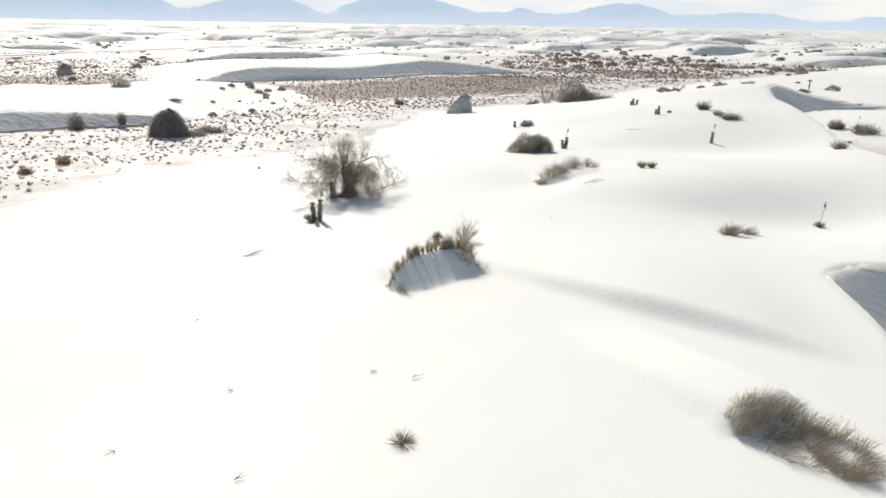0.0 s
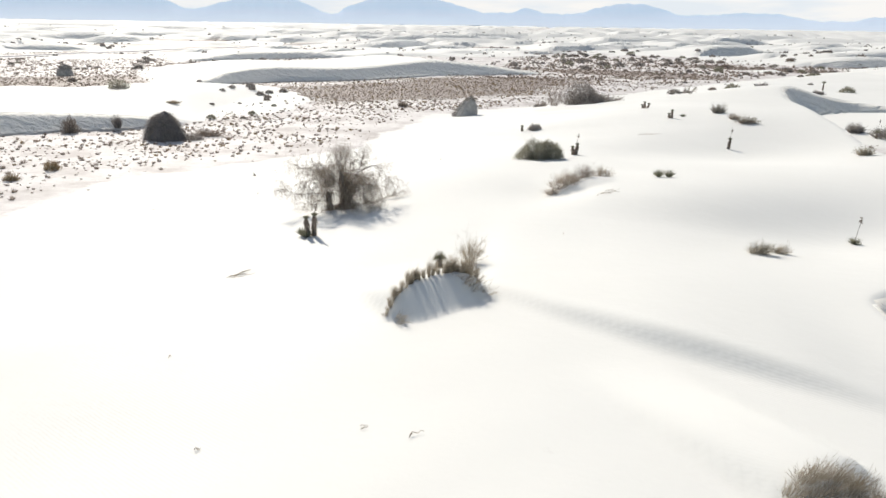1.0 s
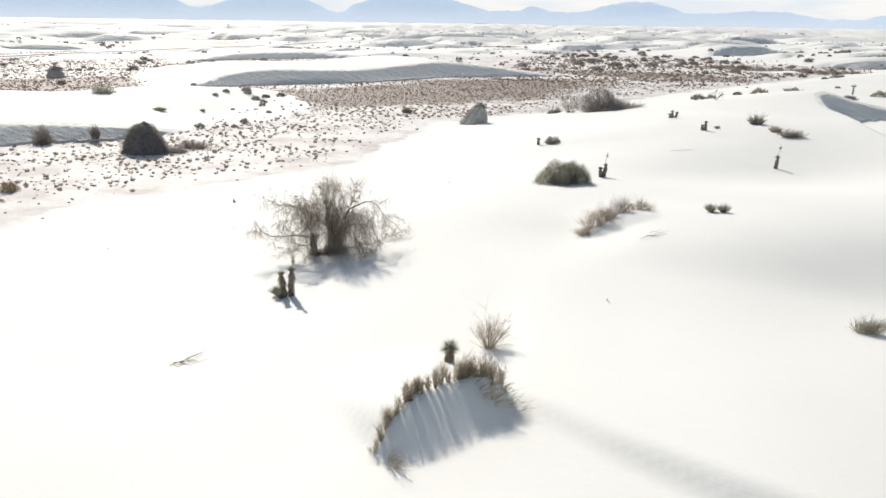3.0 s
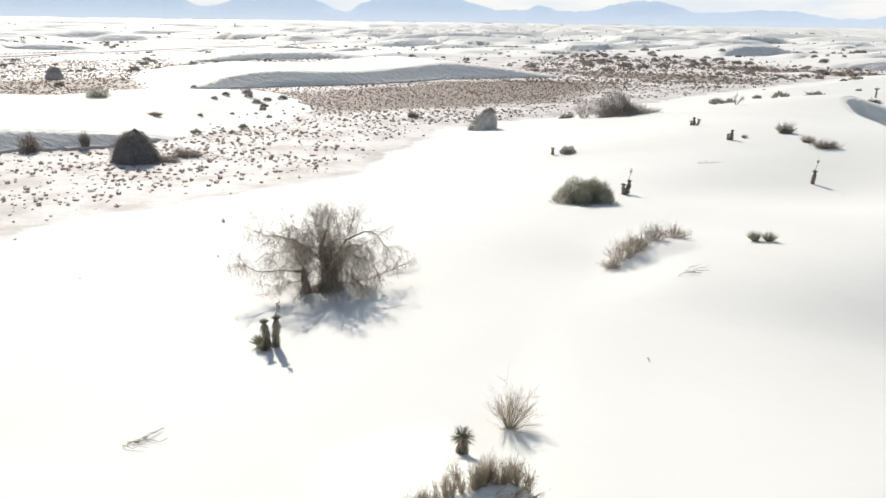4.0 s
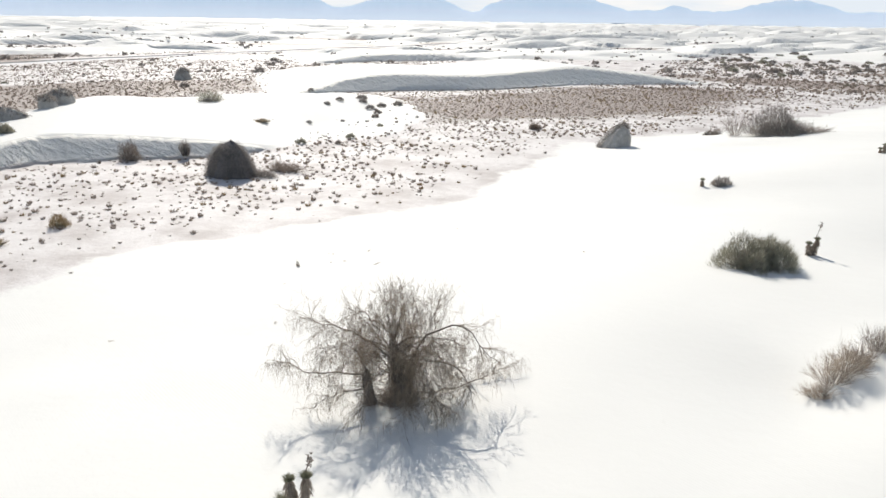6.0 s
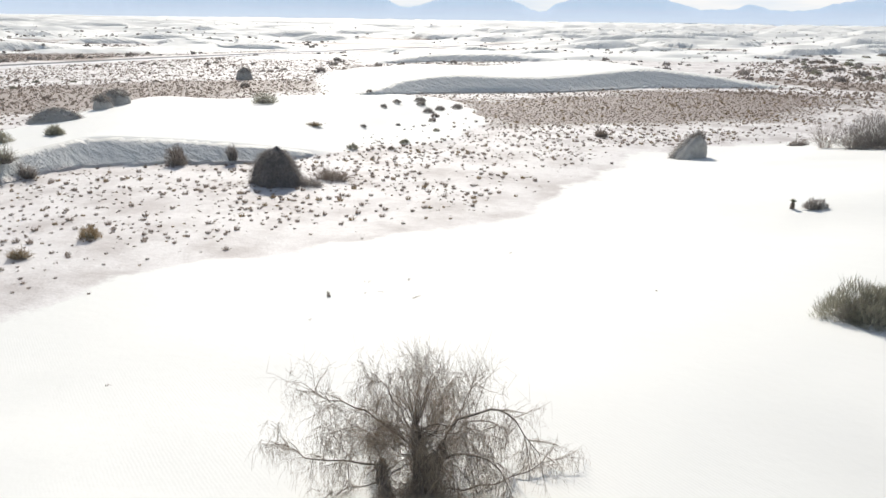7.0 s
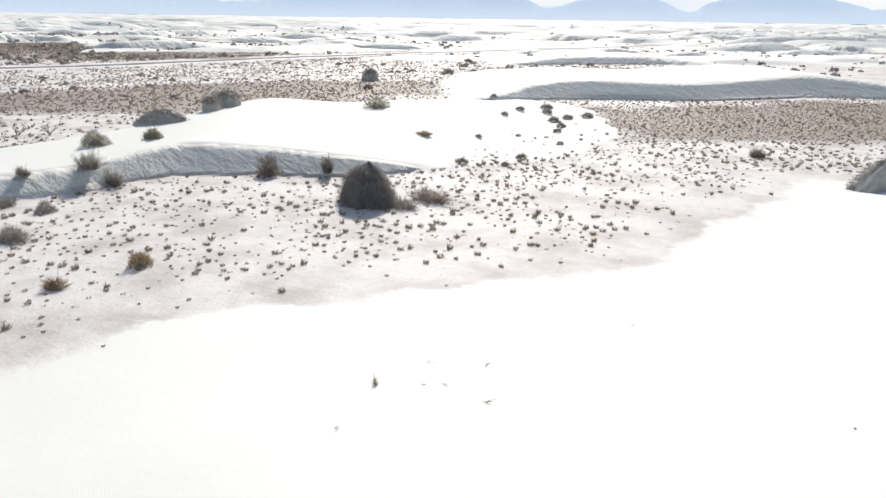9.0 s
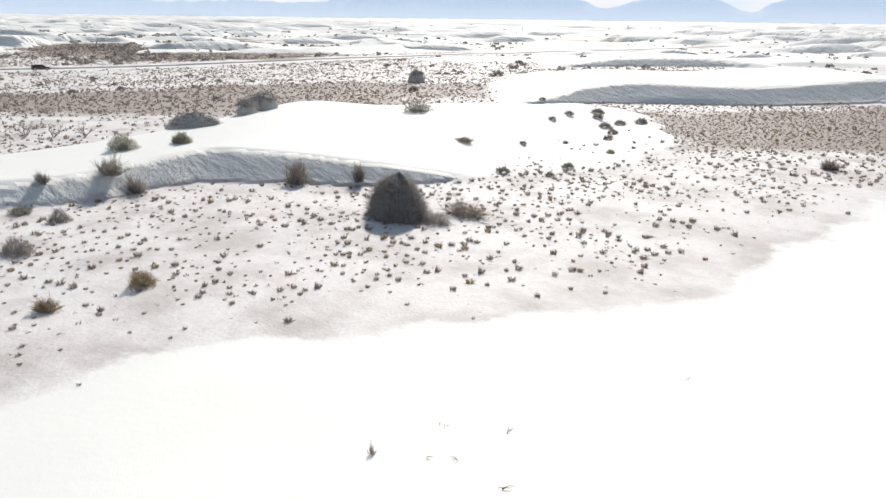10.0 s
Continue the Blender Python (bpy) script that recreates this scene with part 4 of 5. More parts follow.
def mantle(ob, name, surface, rng, n, lo, hi, long, width, leaf, out=0.6, up=0.6, label=""):
    """Twigs that sprout from a band of a mound's surface."""
    rings, around, _ = surface.shape
    f = rng.uniform(lo, hi, n) * (rings - 1)
    i, j = np.minimum(f.astype(int), rings - 2), rng.integers(0, around, n)
    t = (f - i)[:, None]
    at = surface[i, j] * (1 - t) + surface[i + 1, j] * t
    flat = unit(at * [1, 1, 0])
    ways = flat * out + rng.normal(size=(n, 3)) * 0.35 + [0, 0, up]
    part(name, tri_mesh(name, *blades(rng, at - flat * 0.05, ways, rng.uniform(0.5, 1.1, n) * long, width, flat * 0.2 - [0, 0, 0.25]), leaf), ob, label)


rng = np.random.default_rng(7)
cone, skin = crust_mound("shrub_mound", "tall dark cone of earth overgrown with dead brush", -48.3, 90.8, 2.9, 2.6, 3.5, 0.3, 52, ROOTED, 1.45)
mantle(cone, "brush", skin, rng, 7500, 0.0, 0.93, 0.75, 0.018, DARK, 0.7, 0.3, "dense dark twigs all over the mound")
pyramid, skin = crust_mound("gypsum_pedestal", "grey eroded gypsum pedestal capped with dry brush", -13.4, 124.2, 2.3, 2.1, 3.0, 0.32, 53, CRUST, 1.35, 0.0, 0.34)
mantle(pyramid, "brush_cap", skin, rng, 420, 0.82, 1.0, 0.6, 0.045, DARK, 0.5, 0.7, "ragged brush on top")
mantle(pyramid, "side_brush", skin[:, 12:26], rng, 520, 0.05, 0.9, 0.6, 0.045, DARK, 0.6, 0.3, "brush hanging down one flank")
for k, (x, y, r, h) in enumerate(((-89.9, 105.2, 1.5, 1.7), (-91.2, 109.0, 2.0, 2.0), (-132.7, 184.8, 2.3, 2.9))):
    ob, skin = crust_mound("gypsum_pedestal", "pale gypsum mound capped with dark brush", x, y, r, r * 0.9, h, 0.5, 60 + 3 * k, CRUST, 2.4)
    mantle(ob, "brush_cap", skin, rng, 420, 0.6, 1.0, 0.9, 0.07, DARK, 0.5, 0.6)
long_mound, skin = crust_mound("shrub_mound", "long grey brush mound on the crest of the dune", -87.6, 96.3, 3.8, 1.8, 1.6, 0.35, 70, CRUST, 1.5, 35)
mantle(long_mound, "brush", skin, rng, 700, 0.2, 1.0, 0.6, 0.06, DARK, 0.5, 0.6)

# shrubs round the slip-face dune and the flats
shrub("shrub", "low brown brush beside the dark mound", "shrub", -45.1, 91.4, 200, 420, 1.6, 1.0, 1.0, DARK, DARK, spread=0.8, width=0.022, forks=3)
shrub("shrub", "reddish brown brush beside the dark mound", "shrub", -44.5, 94.7, 201, 460, 1.7, 1.2, 1.25, STEM, BROWN, spread=0.8, width=0.022, forks=3)
dome_shrub("shrub", "tawny half-buried shrub at the foot of the slip face", "shrub", -63.4, 92.4, 202, 1500, 1.25, 1.0, 2.0, STEM, STEM, long=0.4, width=0.03)
shrub("shrub", "dark upright shrub against the slip face", "shrub", -58.9, 96.2, 203, 240, 0.5, 0.5, 2.0, DARK, DARK, spread=0.35, width=0.05)
LEAN = "shrubs sliding down the slip face"
for k, (x, y, r, h) in enumerate(((-72.8, 78.9, 1.5, 2.0), (-71.5, 80.4, 1.2, 1.7), (-74.2, 73.6, 0.7, 1.1))):
    shrub("shrub", "grey leaning shrub half buried in the slip face", "shrub", x, y, 205 + k, 260, r, r * 0.6, h, DARK, DARK if k else GREEN, group=LEAN, spread=0.5, width=0.045, lean=(0.5, -0.3))
CRESTS = "grey shrubs along the crest"
for k, (x, y, r, h) in enumerate(((-81.5, 84.4, 1.5, 1.5), (-79.0, 89.6, 1.1, 1.1), (-76.2, 123.5, 2.1, 1.5))):
    dome_shrub("shrub", "grey-green domed shrub on the crest of the dune", "shrub", x, y, 210 + k, 1300, r, r * 0.8, h, DARK, GREEN, group=CRESTS, long=0.4, width=0.035)
shrub("shrub", "pale yellowish flattened shrub", "shrub", -60.8, 114.7, 220, 300, 1.1, 0.6, 0.6, BROOM, TAWNY, spread=0.9, width=0.04)
dome_shrub("shrub", "olive tussock on a sand mound in the flat", "shrub", -48.3, 68.9, 221, 1100, 0.8, 0.7, 1.0, GREEN, TAWNY, long=0.35, width=0.02)
shrub("shrub", "pale dry tussock in the flat", "shrub", -48.6, 63.6, 222, 300, 0.65, 0.5, 0.85, BROOM, TAWNY, spread=0.6, width=0.03)
dome_shrub("shrub", "dark grey shrub in the flat below the dune", "shrub", -60.3, 66.4, 223, 1100, 1.4, 0.9, 0.9, DARK, DARK, long=0.45, width=0.025)
dome_shrub("shrub", "dark grey shrub at the foot of the dune", "shrub", -66.4, 71.6, 224, 800, 0.95, 0.8, 0.9, DARK, DARK, long=0.4, width=0.025)
shrub("shrub", "low grey shrub at the foot of the dune", "shrub", -71.0, 70.4, 225, 260, 1.0, 0.7, 0.7, DARK, GREEN, spread=0.7, width=0.04)
shrub("shrub", "brown shrub among the brown grass", "shrub", -26.8, 136.5, 226, 300, 1.0, 0.9, 1.2, STEM, BROWN, spread=0.5, width=0.05)
for k, (x, y, s, kind) in enumerate(((-51.6, 109.8, 0.85, 2), (-47.8, 116.4, 0.8, 2), (-47.5, 112.3, 0.6, 3), (-48.2, 126.6, 0.6, 2), (-58.8, 145.0, 1.1, 0), (-58.7, 149.4, 1.0, 1), (-62.2, 148.9, 1.0, 0),
                                     (-58.2, 123, 0.55, 1), (-56.1, 129.6, 0.5, 0), (-119, 168.6, 1.4, 0), (-128.6, 213, 2.2, 1), (-83.3, 166, 0.8, 0), (-63.7, 138.3, 0.7, 1), (-64.6, 144.4, 0.9, 0),
                                     (-53.5, 136, 0.8, 3), (-55.5, 141, 0.9, 3), (-64, 152, 1.2, 1), (-57, 153, 1.2, 0))):
    bush(x, y, s, kind, "bushes on the white dune tongue", "small dark shrub dotted on white sand")
for k, (x, y, s) in enumerate(((23.6, 148, 1.6), (26, 150, 1.1), (36.0, 158, 1.7), (33, 162, 1.0), (40.7, 154, 1.8), (49, 175, 1.8), (56, 170, 1.5), (66, 182, 1.9))):
    bush(x, y, s, k % 5, "bushes beyond the near dune", "dark shrub where the dune meets the flat", 0.8)


def dead_tree(x, y, seed, high, label):
    rng = np.random.default_rng(seed)
    ob = thing("dead_tree", label, "tree", standing(x, y), "bare trees behind the left dune")
    out = {2: [], 1: [], 0: []}
    for i in range(4):
        a = i * 1.7 + rng.normal() * 0.3
        branching(rng, np.array([0.1 * math.cos(a), 0.1 * math.sin(a), 0]), np.array([math.cos(a) * 0.6, math.sin(a) * 0.6, 1]), high * 0.55, 0.07, 2, out, 0.12)
    part("trunk", tri_mesh("trunk", *tubes(out[2], 5), BARK, True), ob)
    part("crown", tri_mesh("crown", *joined([tubes(out[1], 3), tubes(out[0], 3)]), TWIG), ob)


dead_tree(-112, 86, 81, 2.6, "small weeping bare tree behind the dune")
dead_tree(-108.1, 87.9, 82, 2.2, "straggling bare tree behind the dune")
dead_tree(-106.5, 91.2, 83, 2.2, "upright bare shrub-like tree behind the dune")
dead_tree(-146, 97.5, 84, 4.0, "spreading bare tree at the edge of the brown flat")
dead_tree(25.3, 141, 85, 2.0, "thin bare sapling on the near dune")


def sticks(x, y, seed, n, long, label, turn):
    """Dead branches that lie on the sand."""
    rng = np.random.default_rng(seed)
    ob = thing("dead_branch", label, "branch", standing(x, y, turn, 1, 0.0))
    lines = []
    for i in range(n):
        p, k = np.array([rng.uniform(-0.3, 0.3) * long, rng.normal() * 0.12 * long, 0.02]), 5
        way, line = np.array([1, rng.normal() * 0.35, 0.0]), []
        for j in range(k):
            gz = ground_at(x + p[0] * math.cos(radians(turn)) - p[1] * math.sin(radians(turn)), y + p[0] * math.sin(radians(turn)) + p[1] * math.cos(radians(turn))) - ground_at(x, y)
            line.append([p[0], p[1], gz + 0.03 + 0.10 * rng.uniform() * (0 < j)])
            p = p + way * long / k * rng.uniform(0.5, 0.9) + rng.normal(size=3) * [0.03, 0.06, 0] * long
        lines.append((np.array(line), np.linspace(0.015, 0.006, k)))
    part("wood", tri_mesh("wood", *tubes(lines, 4), TWIG, True), ob)


sticks(-12.9, 36.4, 91, 7, 1.4, "dry grey dead branch lying on the sand", 20)
sticks(5.9, 53.2, 92, 5, 1.8, "thin dead sticks half buried in the sand", 5)
sticks(12.1, 87.0, 93, 4, 2.0, "thin dead sticks lying on the dune", 5)
sticks(-19.5, 65.4, 94, 3, 0.6, "curved dead twig on the sand", 40)
sticks(-21.5, 68.5, 95, 3, 0.5, "small dead twigs on the sand", 80)
sticks(-3.9, 15.6, 96, 2, 0.4, "small dead twig on the sand", 30)
for k, (x, y) in enumerate(((-6.5, 20.7), (-2.0, 22.1), (-0.5, 21.7), (-10.7, 26.5), (-8.1, 16.9), (-21.7, 66.0), (-8.1, 70.7), (-23.0, 61.1), (3.6, 43.7), (-27.3, 52.7), (-22.6, 65.5), (-18.7, 77.8), (-20.0, 55.6))):
    sticks(x, y, 300 + k, 2, 0.3 + 0.1 * (k % 3), "tiny dead twig on the open sand", 37 * k)
shrub("shrub", "tiny pale sprig on the open sand", "shrub", -23.6, 67.5, 231, 14, 0.3, 0.15, 0.3, TWIG, TWIG, spread=0.4, width=0.012)
shrub("shrub", "tiny dry sprig on the open sand", "shrub", -24.3, 64.6, 230, 40, 0.16, 0.14, 0.5, STEM, GREEN, spread=0.7, width=0.016)


# ---- the road and the parked car ----
def road():
    y = np.linspace(-250, 1300, 500)
    xs = spline(y, ROAD)
    dx = np.gradient(xs, y)
    side = np.stack([np.ones_like(y), -dx], -1) / np.sqrt(1 + dx**2)[:, None]
    for name, label, lo, hi, lift, material in (("road", "grey packed gypsum road across the flats", -4.5, 3.5, 0.16, ROADBED), ("road_shoulder", "scraped white shoulder beside the road", 3.5, 9.5, 0.10, SHOULDER)):
        rows = []
        for k, off in enumerate(np.linspace(lo, hi, 4)):
            px, py = xs + side[:, 0] * off, y + side[:, 1] * off
            rows.append(np.stack([px, py, heights(px, py)[0] + lift - (0.5 if k in (0, 3) and name == "road" else 0) - (0.45 if k == 3 and name != "road" else 0)], -1))
        n = len(y)
        I, J = np.meshgrid(np.arange(n - 1), np.arange(3))
        q = np.stack([J * n + I, (J + 1) * n + I, (J + 1) * n + I + 1, J * n + I + 1], -1).reshape(-1, 4)
        tagged(new(name, tri_mesh(name, np.concatenate(rows), q, material, True)), label, "road", kind="structure")


ROADBED = rough_material("packed_road", (0.13, 0.13, 0.135), (0.19, 0.19, 0.19), 0.3, 0.9, 0.2, 4)
SHOULDER = rough_material("scraped_gypsum", (0.74, 0.73, 0.72), (0.84, 0.83, 0.82), 0.3, 0.9, 0.2, 4)
road()


def plain(name, colour, rough, metal=0.0):
    m, nt, nodes, links, bsdf = tree_of(name)
    where = nodes.new("ShaderNodeTexCoord").outputs["Object"]
    links.new(blend(nt, noise_node(nt, 3, 3, where), colour, tuple(0.8 * c + 0.03 for c in colour)), bsdf.inputs["Base Color"])
    bsdf.inputs["Roughness"].default_value, bsdf.inputs["Metallic"].default_value = rough, metal
    return m


PAINT, GLASS, TYRE, RIM = plain("dark_red_paint", (0.075, 0.035, 0.033), 0.35), plain("dark_glass", (0.02, 0.022, 0.025), 0.1), plain("tyre_rubber", (0.02, 0.02, 0.02), 0.9), plain("grey_rim", (0.4, 0.4, 0.4), 0.35, 0.8)


def loft(name, profile, half, taper, material, parent):
    """A body from its side outline (x, z), drawn in towards the roof."""
    bm = bmesh.new()
    rows = []
    for s in (-1, 1):
        rows.append([bm.verts.new((px, s * half * (1 - taper * max(0.0, pz - 0.95)), pz)) for px, pz in profile])
    bm.faces.new(rows[0])
    bm.faces.new(rows[1][::-1])
    n = len(profile)
    for i in range(n):
        bm.faces.new((rows[0][i], rows[1][i], rows[1][(i + 1) % n], rows[0][(i + 1) % n]))
    bmesh.ops.recalc_face_normals(bm, faces=bm.faces)
    bmesh.ops.bevel(bm, geom=list(bm.edges), offset=0.05, segments=2, affect="EDGES")
    me = bpy.data.meshes.new(name)
    bm.to_mesh(me)
    bm.free()
    me.materials.append(material)
    return part(name, me, parent)


def parked_car():
    x, y = -228.6, 133.0
    car = thing("car", "dark red sport utility car parked on the road", "car", Matrix.LocRotScale((x, y, ground_at(x, y) + 0.18), Euler((0, 0, radians(77))), None))
    body = loft("body", [(-2.3, 0.35), (2.3, 0.35), (2.32, 0.75), (2.15, 0.98), (1.15, 1.08), (0.45, 1.66), (-1.95, 1.70), (-2.3, 1.1)], 0.93, 0.2, PAINT, car)
    for s in (-1, 1):
        loft("side_window", [(-1.9, 1.12), (0.85, 1.12), (0.42, 1.56), (-1.8, 1.60)], 0.012, 0.0, GLASS, body).location = (0, s * 0.86, 0)
        for px in (-1.45, 1.45):
            a = np.arange(20) / 20 * 2 * math.pi
            ring = np.concatenate([np.stack([0.36 * np.cos(a), np.full(20, d), 0.36 * np.sin(a)], -1) for d in (-0.11, 0.11)])
            i = np.arange(20)
            q = np.stack([i, (i + 1) % 20, (i + 1) % 20 + 20, i + 20], -1)
            wheel = part("wheel", tri_mesh("wheel", ring, q, TYRE, True), car)
            wheel.location = (px, s * 0.86, 0.36)
            disc = np.concatenate([ring[20 * (s > 0):20 * (s > 0) + 20] * [0.97, 1, 0.97], [[0, s * 0.08, 0]]])
            part("rim", tri_mesh("rim", disc, np.stack([i, (i + 1) % 20, 0 * i + 20], -1), RIM), wheel)
    loft("windscreen", [(1.12, 1.10), (1.14, 1.12), (0.5, 1.62), (0.47, 1.60)], 0.72, 0.1, GLASS, body).location = (0.03, 0, 0.03)


parked_car()


# ---- bushes of the distance ----
def scattered(seed, n, x0, x1, y0, y1, lo, hi, group, label, keep=None, apart=3.0):
    rng = np.random.default_rng(seed)
    made, tries = 0, 0
    while made < n and tries < n * 30:
        tries += 1
        x, y = rng.uniform(x0, x1), rng.uniform(y0, y1)
        z, bare = heights(np.array([x]), np.array([y]))
        if bare[0] > 0.5 and rng.uniform() > 0.25 or abs(x - float(spline(np.array([y]), ROAD)[0])) < 12 or (keep and not keep(x, y)):
            continue
        bush(x, y, rng.uniform(lo, hi) * rng.uniform(0.6, 1), int(rng.integers(0, 5)), group, label, rng.uniform(0.6, 1.0))
        made += 1


scattered(401, 170, -10, 190, 270, 480, 0.9, 3.0, "bushes on the north flats", "dark shrub on the far flats", lambda x, y: x > -10 + (y - 270) * 0.05)
scattered(402, 40, 30, 160, 190, 290, 0.7, 1.8, "bushes on the north flats", "dark shrub on the far flats")
scattered(403, 90, -330, -90, 90, 260, 0.6, 1.6, "bushes beside the road", "dark shrub on the flat beside the road", lambda x, y: x * UX + y * UY < 70 and x * VX + y * VY < -165)


# ---- grass of the flats ----
def clump_template(seed, n, wide, high, width):
    """A rounded tuft of blades."""
    rng = np.random.default_rng(seed)
    a, r = rng.uniform(0, 2 * math.pi, n), np.sqrt(rng.uniform(0, 1, n))
    out = np.stack([np.cos(a), np.sin(a), 0 * a], -1)
    long = high * rng.uniform(0.7, 1.1, n) * np.sqrt(np.maximum(1.05 - 0.8 * r**2, 0))
    return blades(rng, out * r[:, None] * wide * 0.42, out * 0.3 * r[:, None] + [0, 0, 1] + rng.normal(size=(n, 3)) * 0.3, long, width, out * 0.25 * r[:, None] - [0, 0, 0.1])


def dome_template(seed, n):
    """A rounded far-off shrub about a metre and a half across."""
    rng = np.random.default_rng(seed)
    a, s = rng.uniform(0, 2 * math.pi, n), rng.uniform(0, 1, n)
    c = np.sqrt(1 - s**2)
    ways = np.stack([np.cos(a) * c, np.sin(a) * c, s], -1)
    return blades(rng, ways * [0.5, 0.5, 0.4] * rng.uniform(0.4, 1, (n, 1)), ways + rng.normal(size=(n, 3)) * 0.3, rng.uniform(0.25, 0.45, n), 0.34, 0 * ways)


def clump_places(seed, x0, x1, y0, y1, step, thick):
    """Jittered places where thick(x, y), the chance of a clump in each square, allows one."""
    rng = np.random.default_rng(seed)
    X, Y = np.meshgrid(np.arange(x0, x1, step), np.arange(y0, y1, step))
    X, Y = X.ravel() + rng.uniform(-0.5, 0.5, X.size) * step, Y.ravel() + rng.uniform(-0.5, 0.5, X.size) * step
    keep = rng.uniform(size=X.size) < thick(X, Y)
    return X[keep], Y[keep]


def near_flat(x, y):
    u, v = x * UX + y * UY, x * VX + y * VY
    z, bare = heights(x, y)
    d = -near_dune(x, y, u, v)[1]
    lines = 0.6 + 0.6 * soft_noise(x / 6, y / 6, 71)
    return (1 - bare) * np.clip(0.04 + 0.75 * smooth(2.5, 10, d + 3 * soft_noise(x / 9, y / 9, 72)) * lines + 0.75 * grass_cover(x, y) * (0.75 + 0.7 * soft_noise(x / 4, y / 4, 73)), 0, 0.9) * (np.abs(x - spline(y, ROAD)) > 11)


def field(name, label, xs, ys, seed, templates, material, lo, hi):
    rng = np.random.default_rng(seed)
    z = heights(xs, ys)[0]
    kind, size, turn = rng.integers(0, len(templates), len(xs)), lo + 1.35 * (hi - lo) * rng.uniform(0, 1, len(xs)) ** 2, rng.uniform(0, 6.28, len(xs))
    pieces = []
    for k, (p, f) in enumerate(templates):
        pick = np.flatnonzero(kind == k)
        if not len(pick):
            continue
        c, s = np.cos(turn[pick])[:, None], np.sin(turn[pick])[:, None]
        g = size[pick][:, None]
        px = (p[None, :, 0] * c - p[None, :, 1] * s) * g + xs[pick][:, None]
        py = (p[None, :, 0] * s + p[None, :, 1] * c) * g + ys[pick][:, None]
        pz = p[None, :, 2] * g * (0.8 + 0.4 * rng.uniform(size=(len(pick), 1))) + z[pick][:, None] - 0.02
        pieces.append((np.stack([px, py, pz], -1).reshape(-1, 3), (f[None] + (np.arange(len(pick)) * len(p))[:, None, None]).reshape(-1, 3)))
    tagged(new(name, tri_mesh(name, *joined(pieces), material)), label, "grass", kind="stuff")


CLUMPS = [clump_template(s, 30, 0.36, 0.36, 0.046) for s in (1, 2, 3)]
COARSE = [clump_template(s, 7, 0.7, 0.5, 0.20) for s in (4, 5, 6)]
xs, ys = clump_places(11, -100, 45, 40, 240, 0.92, near_flat)
rest = np.ones(len(xs), bool)
near = np.flatnonzero((xs > -62) & (xs < -24) & (ys > 58) & (ys < 104))[:290]
rest[near] = False
tints = np.random.default_rng(12).uniform(size=len(xs))
single = [tri_mesh("grass_clump", *CLUMPS[k % 3], BROWN if k < 4 else TAWNY) for k in range(5)]
for n, i in enumerate(near):
    ob = tagged(new("grass_clump", single[n % 4 if n % 9 else 4]), "small dry brown grass clump on the pinkish flat" if n % 9 else "small tawny grass clump on the pinkish flat", "grass", "grass clumps on the flat")
    g = 0.55 + 0.85 * tints[i] ** 3
    ob.matrix_basis = Matrix.LocRotScale((xs[i], ys[i], ground_at(xs[i], ys[i]) - 0.02), Euler((0, 0, n * 2.4)), (g, g, g))
thick = grass_cover(xs, ys) > 0.35
pick = rest & (tints < 0.86) & ~thick
field("brown_grass", "dry brown grass clumps covering the flats", xs[pick], ys[pick], 13, CLUMPS, BROWN, 0.45, 1.2)
pick = rest & (tints < 0.86) & thick
field("brown_grass", "short dry brown grass covering the broad flat", xs[pick], ys[pick], 19, CLUMPS, BROWN, 0.35, 0.8)
pick = rest & (tints >= 0.86)
field("tawny_grass", "tawny grass clumps scattered over the flats", xs[pick], ys[pick], 14, CLUMPS, TAWNY, 0.6, 1.3)
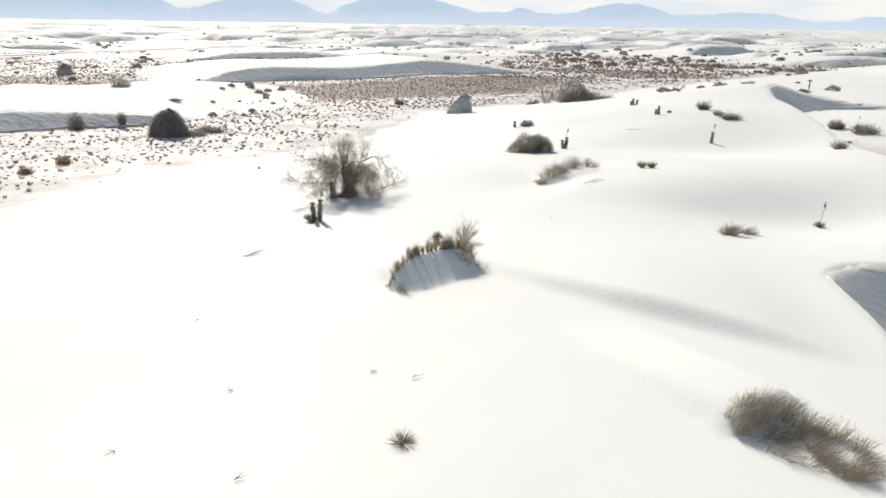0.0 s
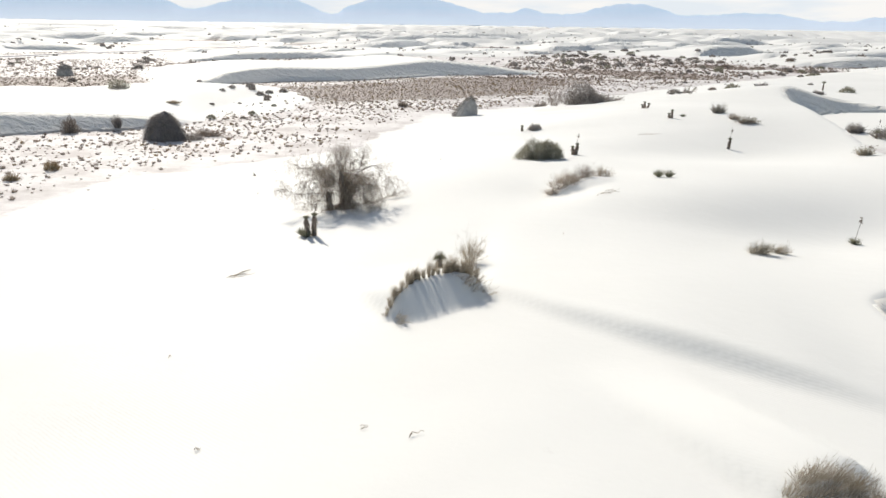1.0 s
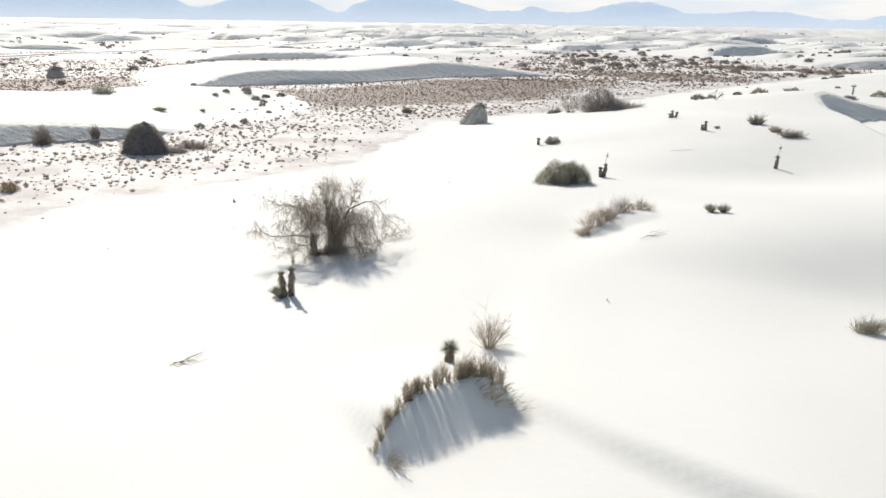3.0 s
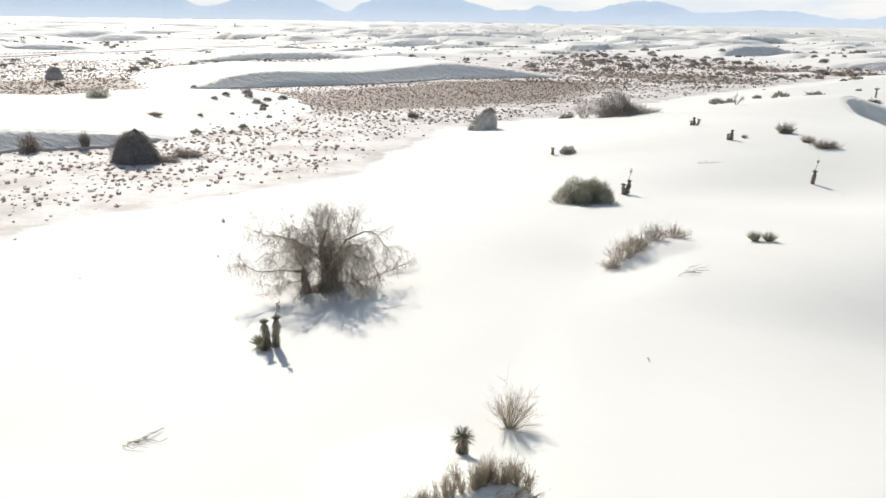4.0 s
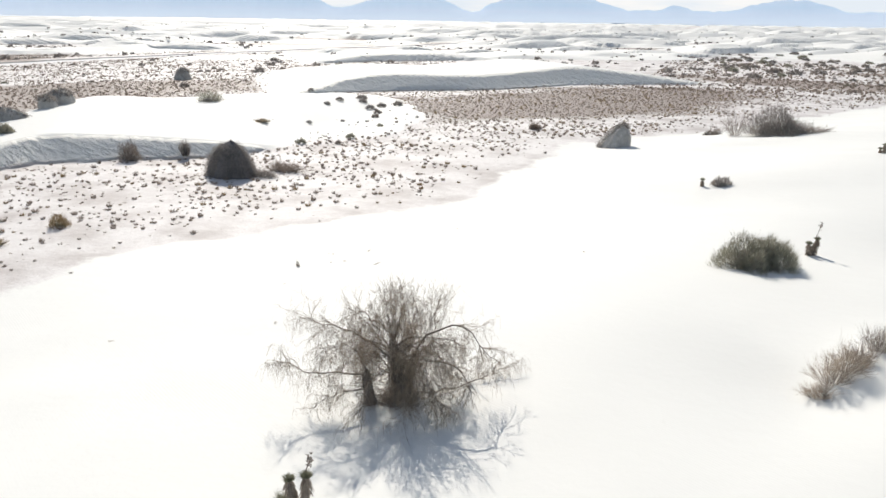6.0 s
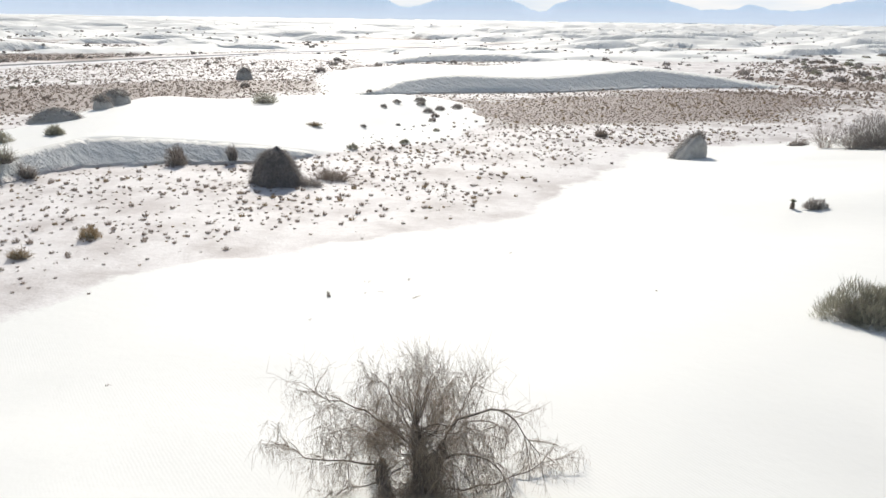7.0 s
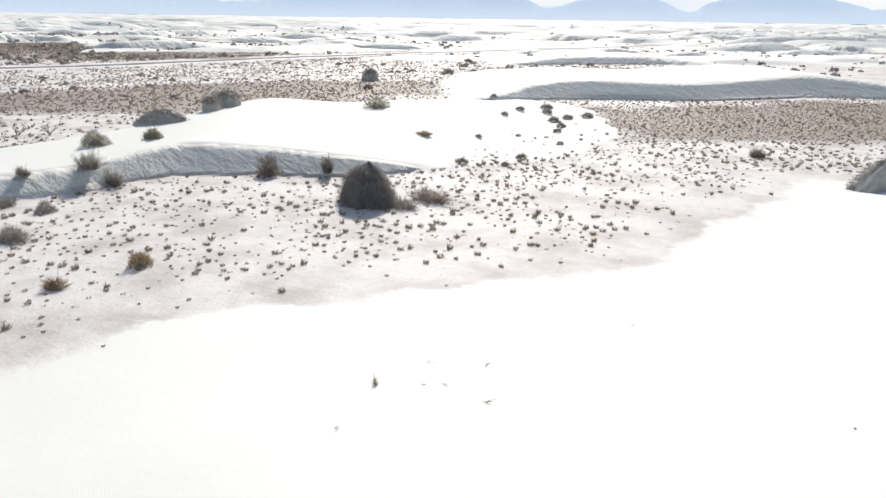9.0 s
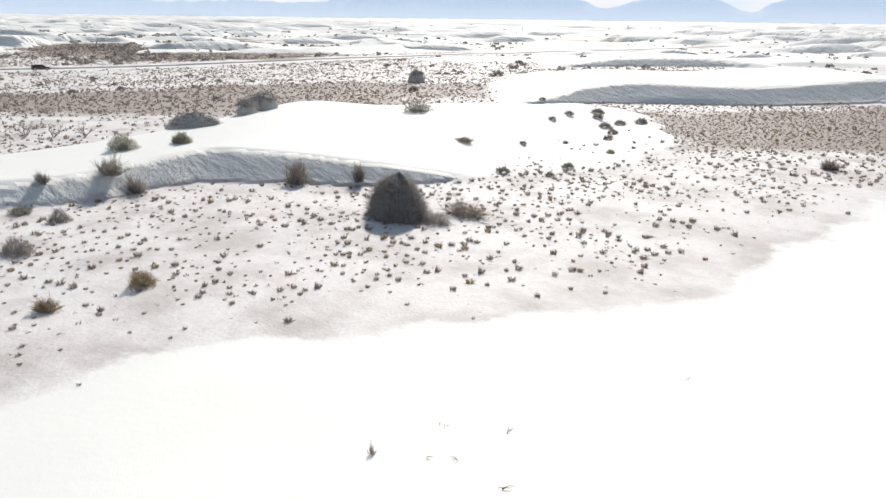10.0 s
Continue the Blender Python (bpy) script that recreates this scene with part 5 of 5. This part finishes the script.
xs, ys = clump_places(15, -420, -100, 60, 330, 1.15, lambda x, y: near_flat(x, y) * 0.9)
field("far_grass", "brown grass covering the flats beyond the dune", xs, ys, 16, COARSE, BROWN, 0.5, 1.0)
xs, ys = clump_places(17, -20, 190, 215, 380, 1.9, lambda x, y: near_flat(x, y) * 0.9)
field("far_grass", "brown grass covering the north flats", xs, ys, 18, COARSE, BROWN, 0.9, 1.6)


# ---- shrubs of the far dunes, too many and too far to count ----
def far_places(seed, x0, x1, y0, y1, step, chance):
    return clump_places(seed, x0, x1, y0, y1, step, lambda x, y: chance * (0.3 + (1 - heights(x, y)[1])) * (soft_noise(x / 45, y / 45, 77) > -0.25) * (np.abs(x - spline(y, ROAD)) > 12))


DOMES = [dome_template(s, 26) for s in (7, 8, 9)]
spots = [far_places(21, -600, -235, 120, 460, 5, 0.6), far_places(22, -210, 10, 245, 460, 7, 0.4), far_places(23, -1100, 600, 460, 1300, 11, 0.7), far_places(24, 60, 420, 280, 520, 7, 0.45)]
field("far_shrubs", "dark shrubs dotted over the far dunes", np.concatenate([s[0] for s in spots]), np.concatenate([s[1] for s in spots]), 25, DOMES, DARK, 0.5, 2.1)

xs, ys = clump_places(27, -75, -8, 56, 150, 1.0, lambda x, y: 0.75 * near_flat(x, y) + 0.06 * (1 - heights(x, y)[1]))
field("grass_sprigs", "scattered dry sprigs and litter on the flats", xs, ys, 28, [clump_template(s, 9, 0.35, 0.22, 0.05) for s in (31, 32)], BROWN, 0.35, 0.9)
xs, ys = clump_places(29, -66, -44, 104, 160, 1.6, lambda x, y: 0.10 * heights(x, y)[1] * smooth(-62, -46, x))
field("tongue_sprigs", "dark sprigs dotted on the white dune tongue", xs, ys, 30, CLUMPS, DARK, 0.5, 1.7)

xs, ys = clump_places(33, -90, 30, 120, 240, 0.62, lambda x, y: 0.75 * grass_cover(x, y) * (1 - heights(x, y)[1]))
field("fine_grass", "thick dry grass of the brown flat", xs, ys, 34, [clump_template(s, 9, 0.4, 0.3, 0.07) for s in (35, 36)], BROWN, 0.4, 0.9)
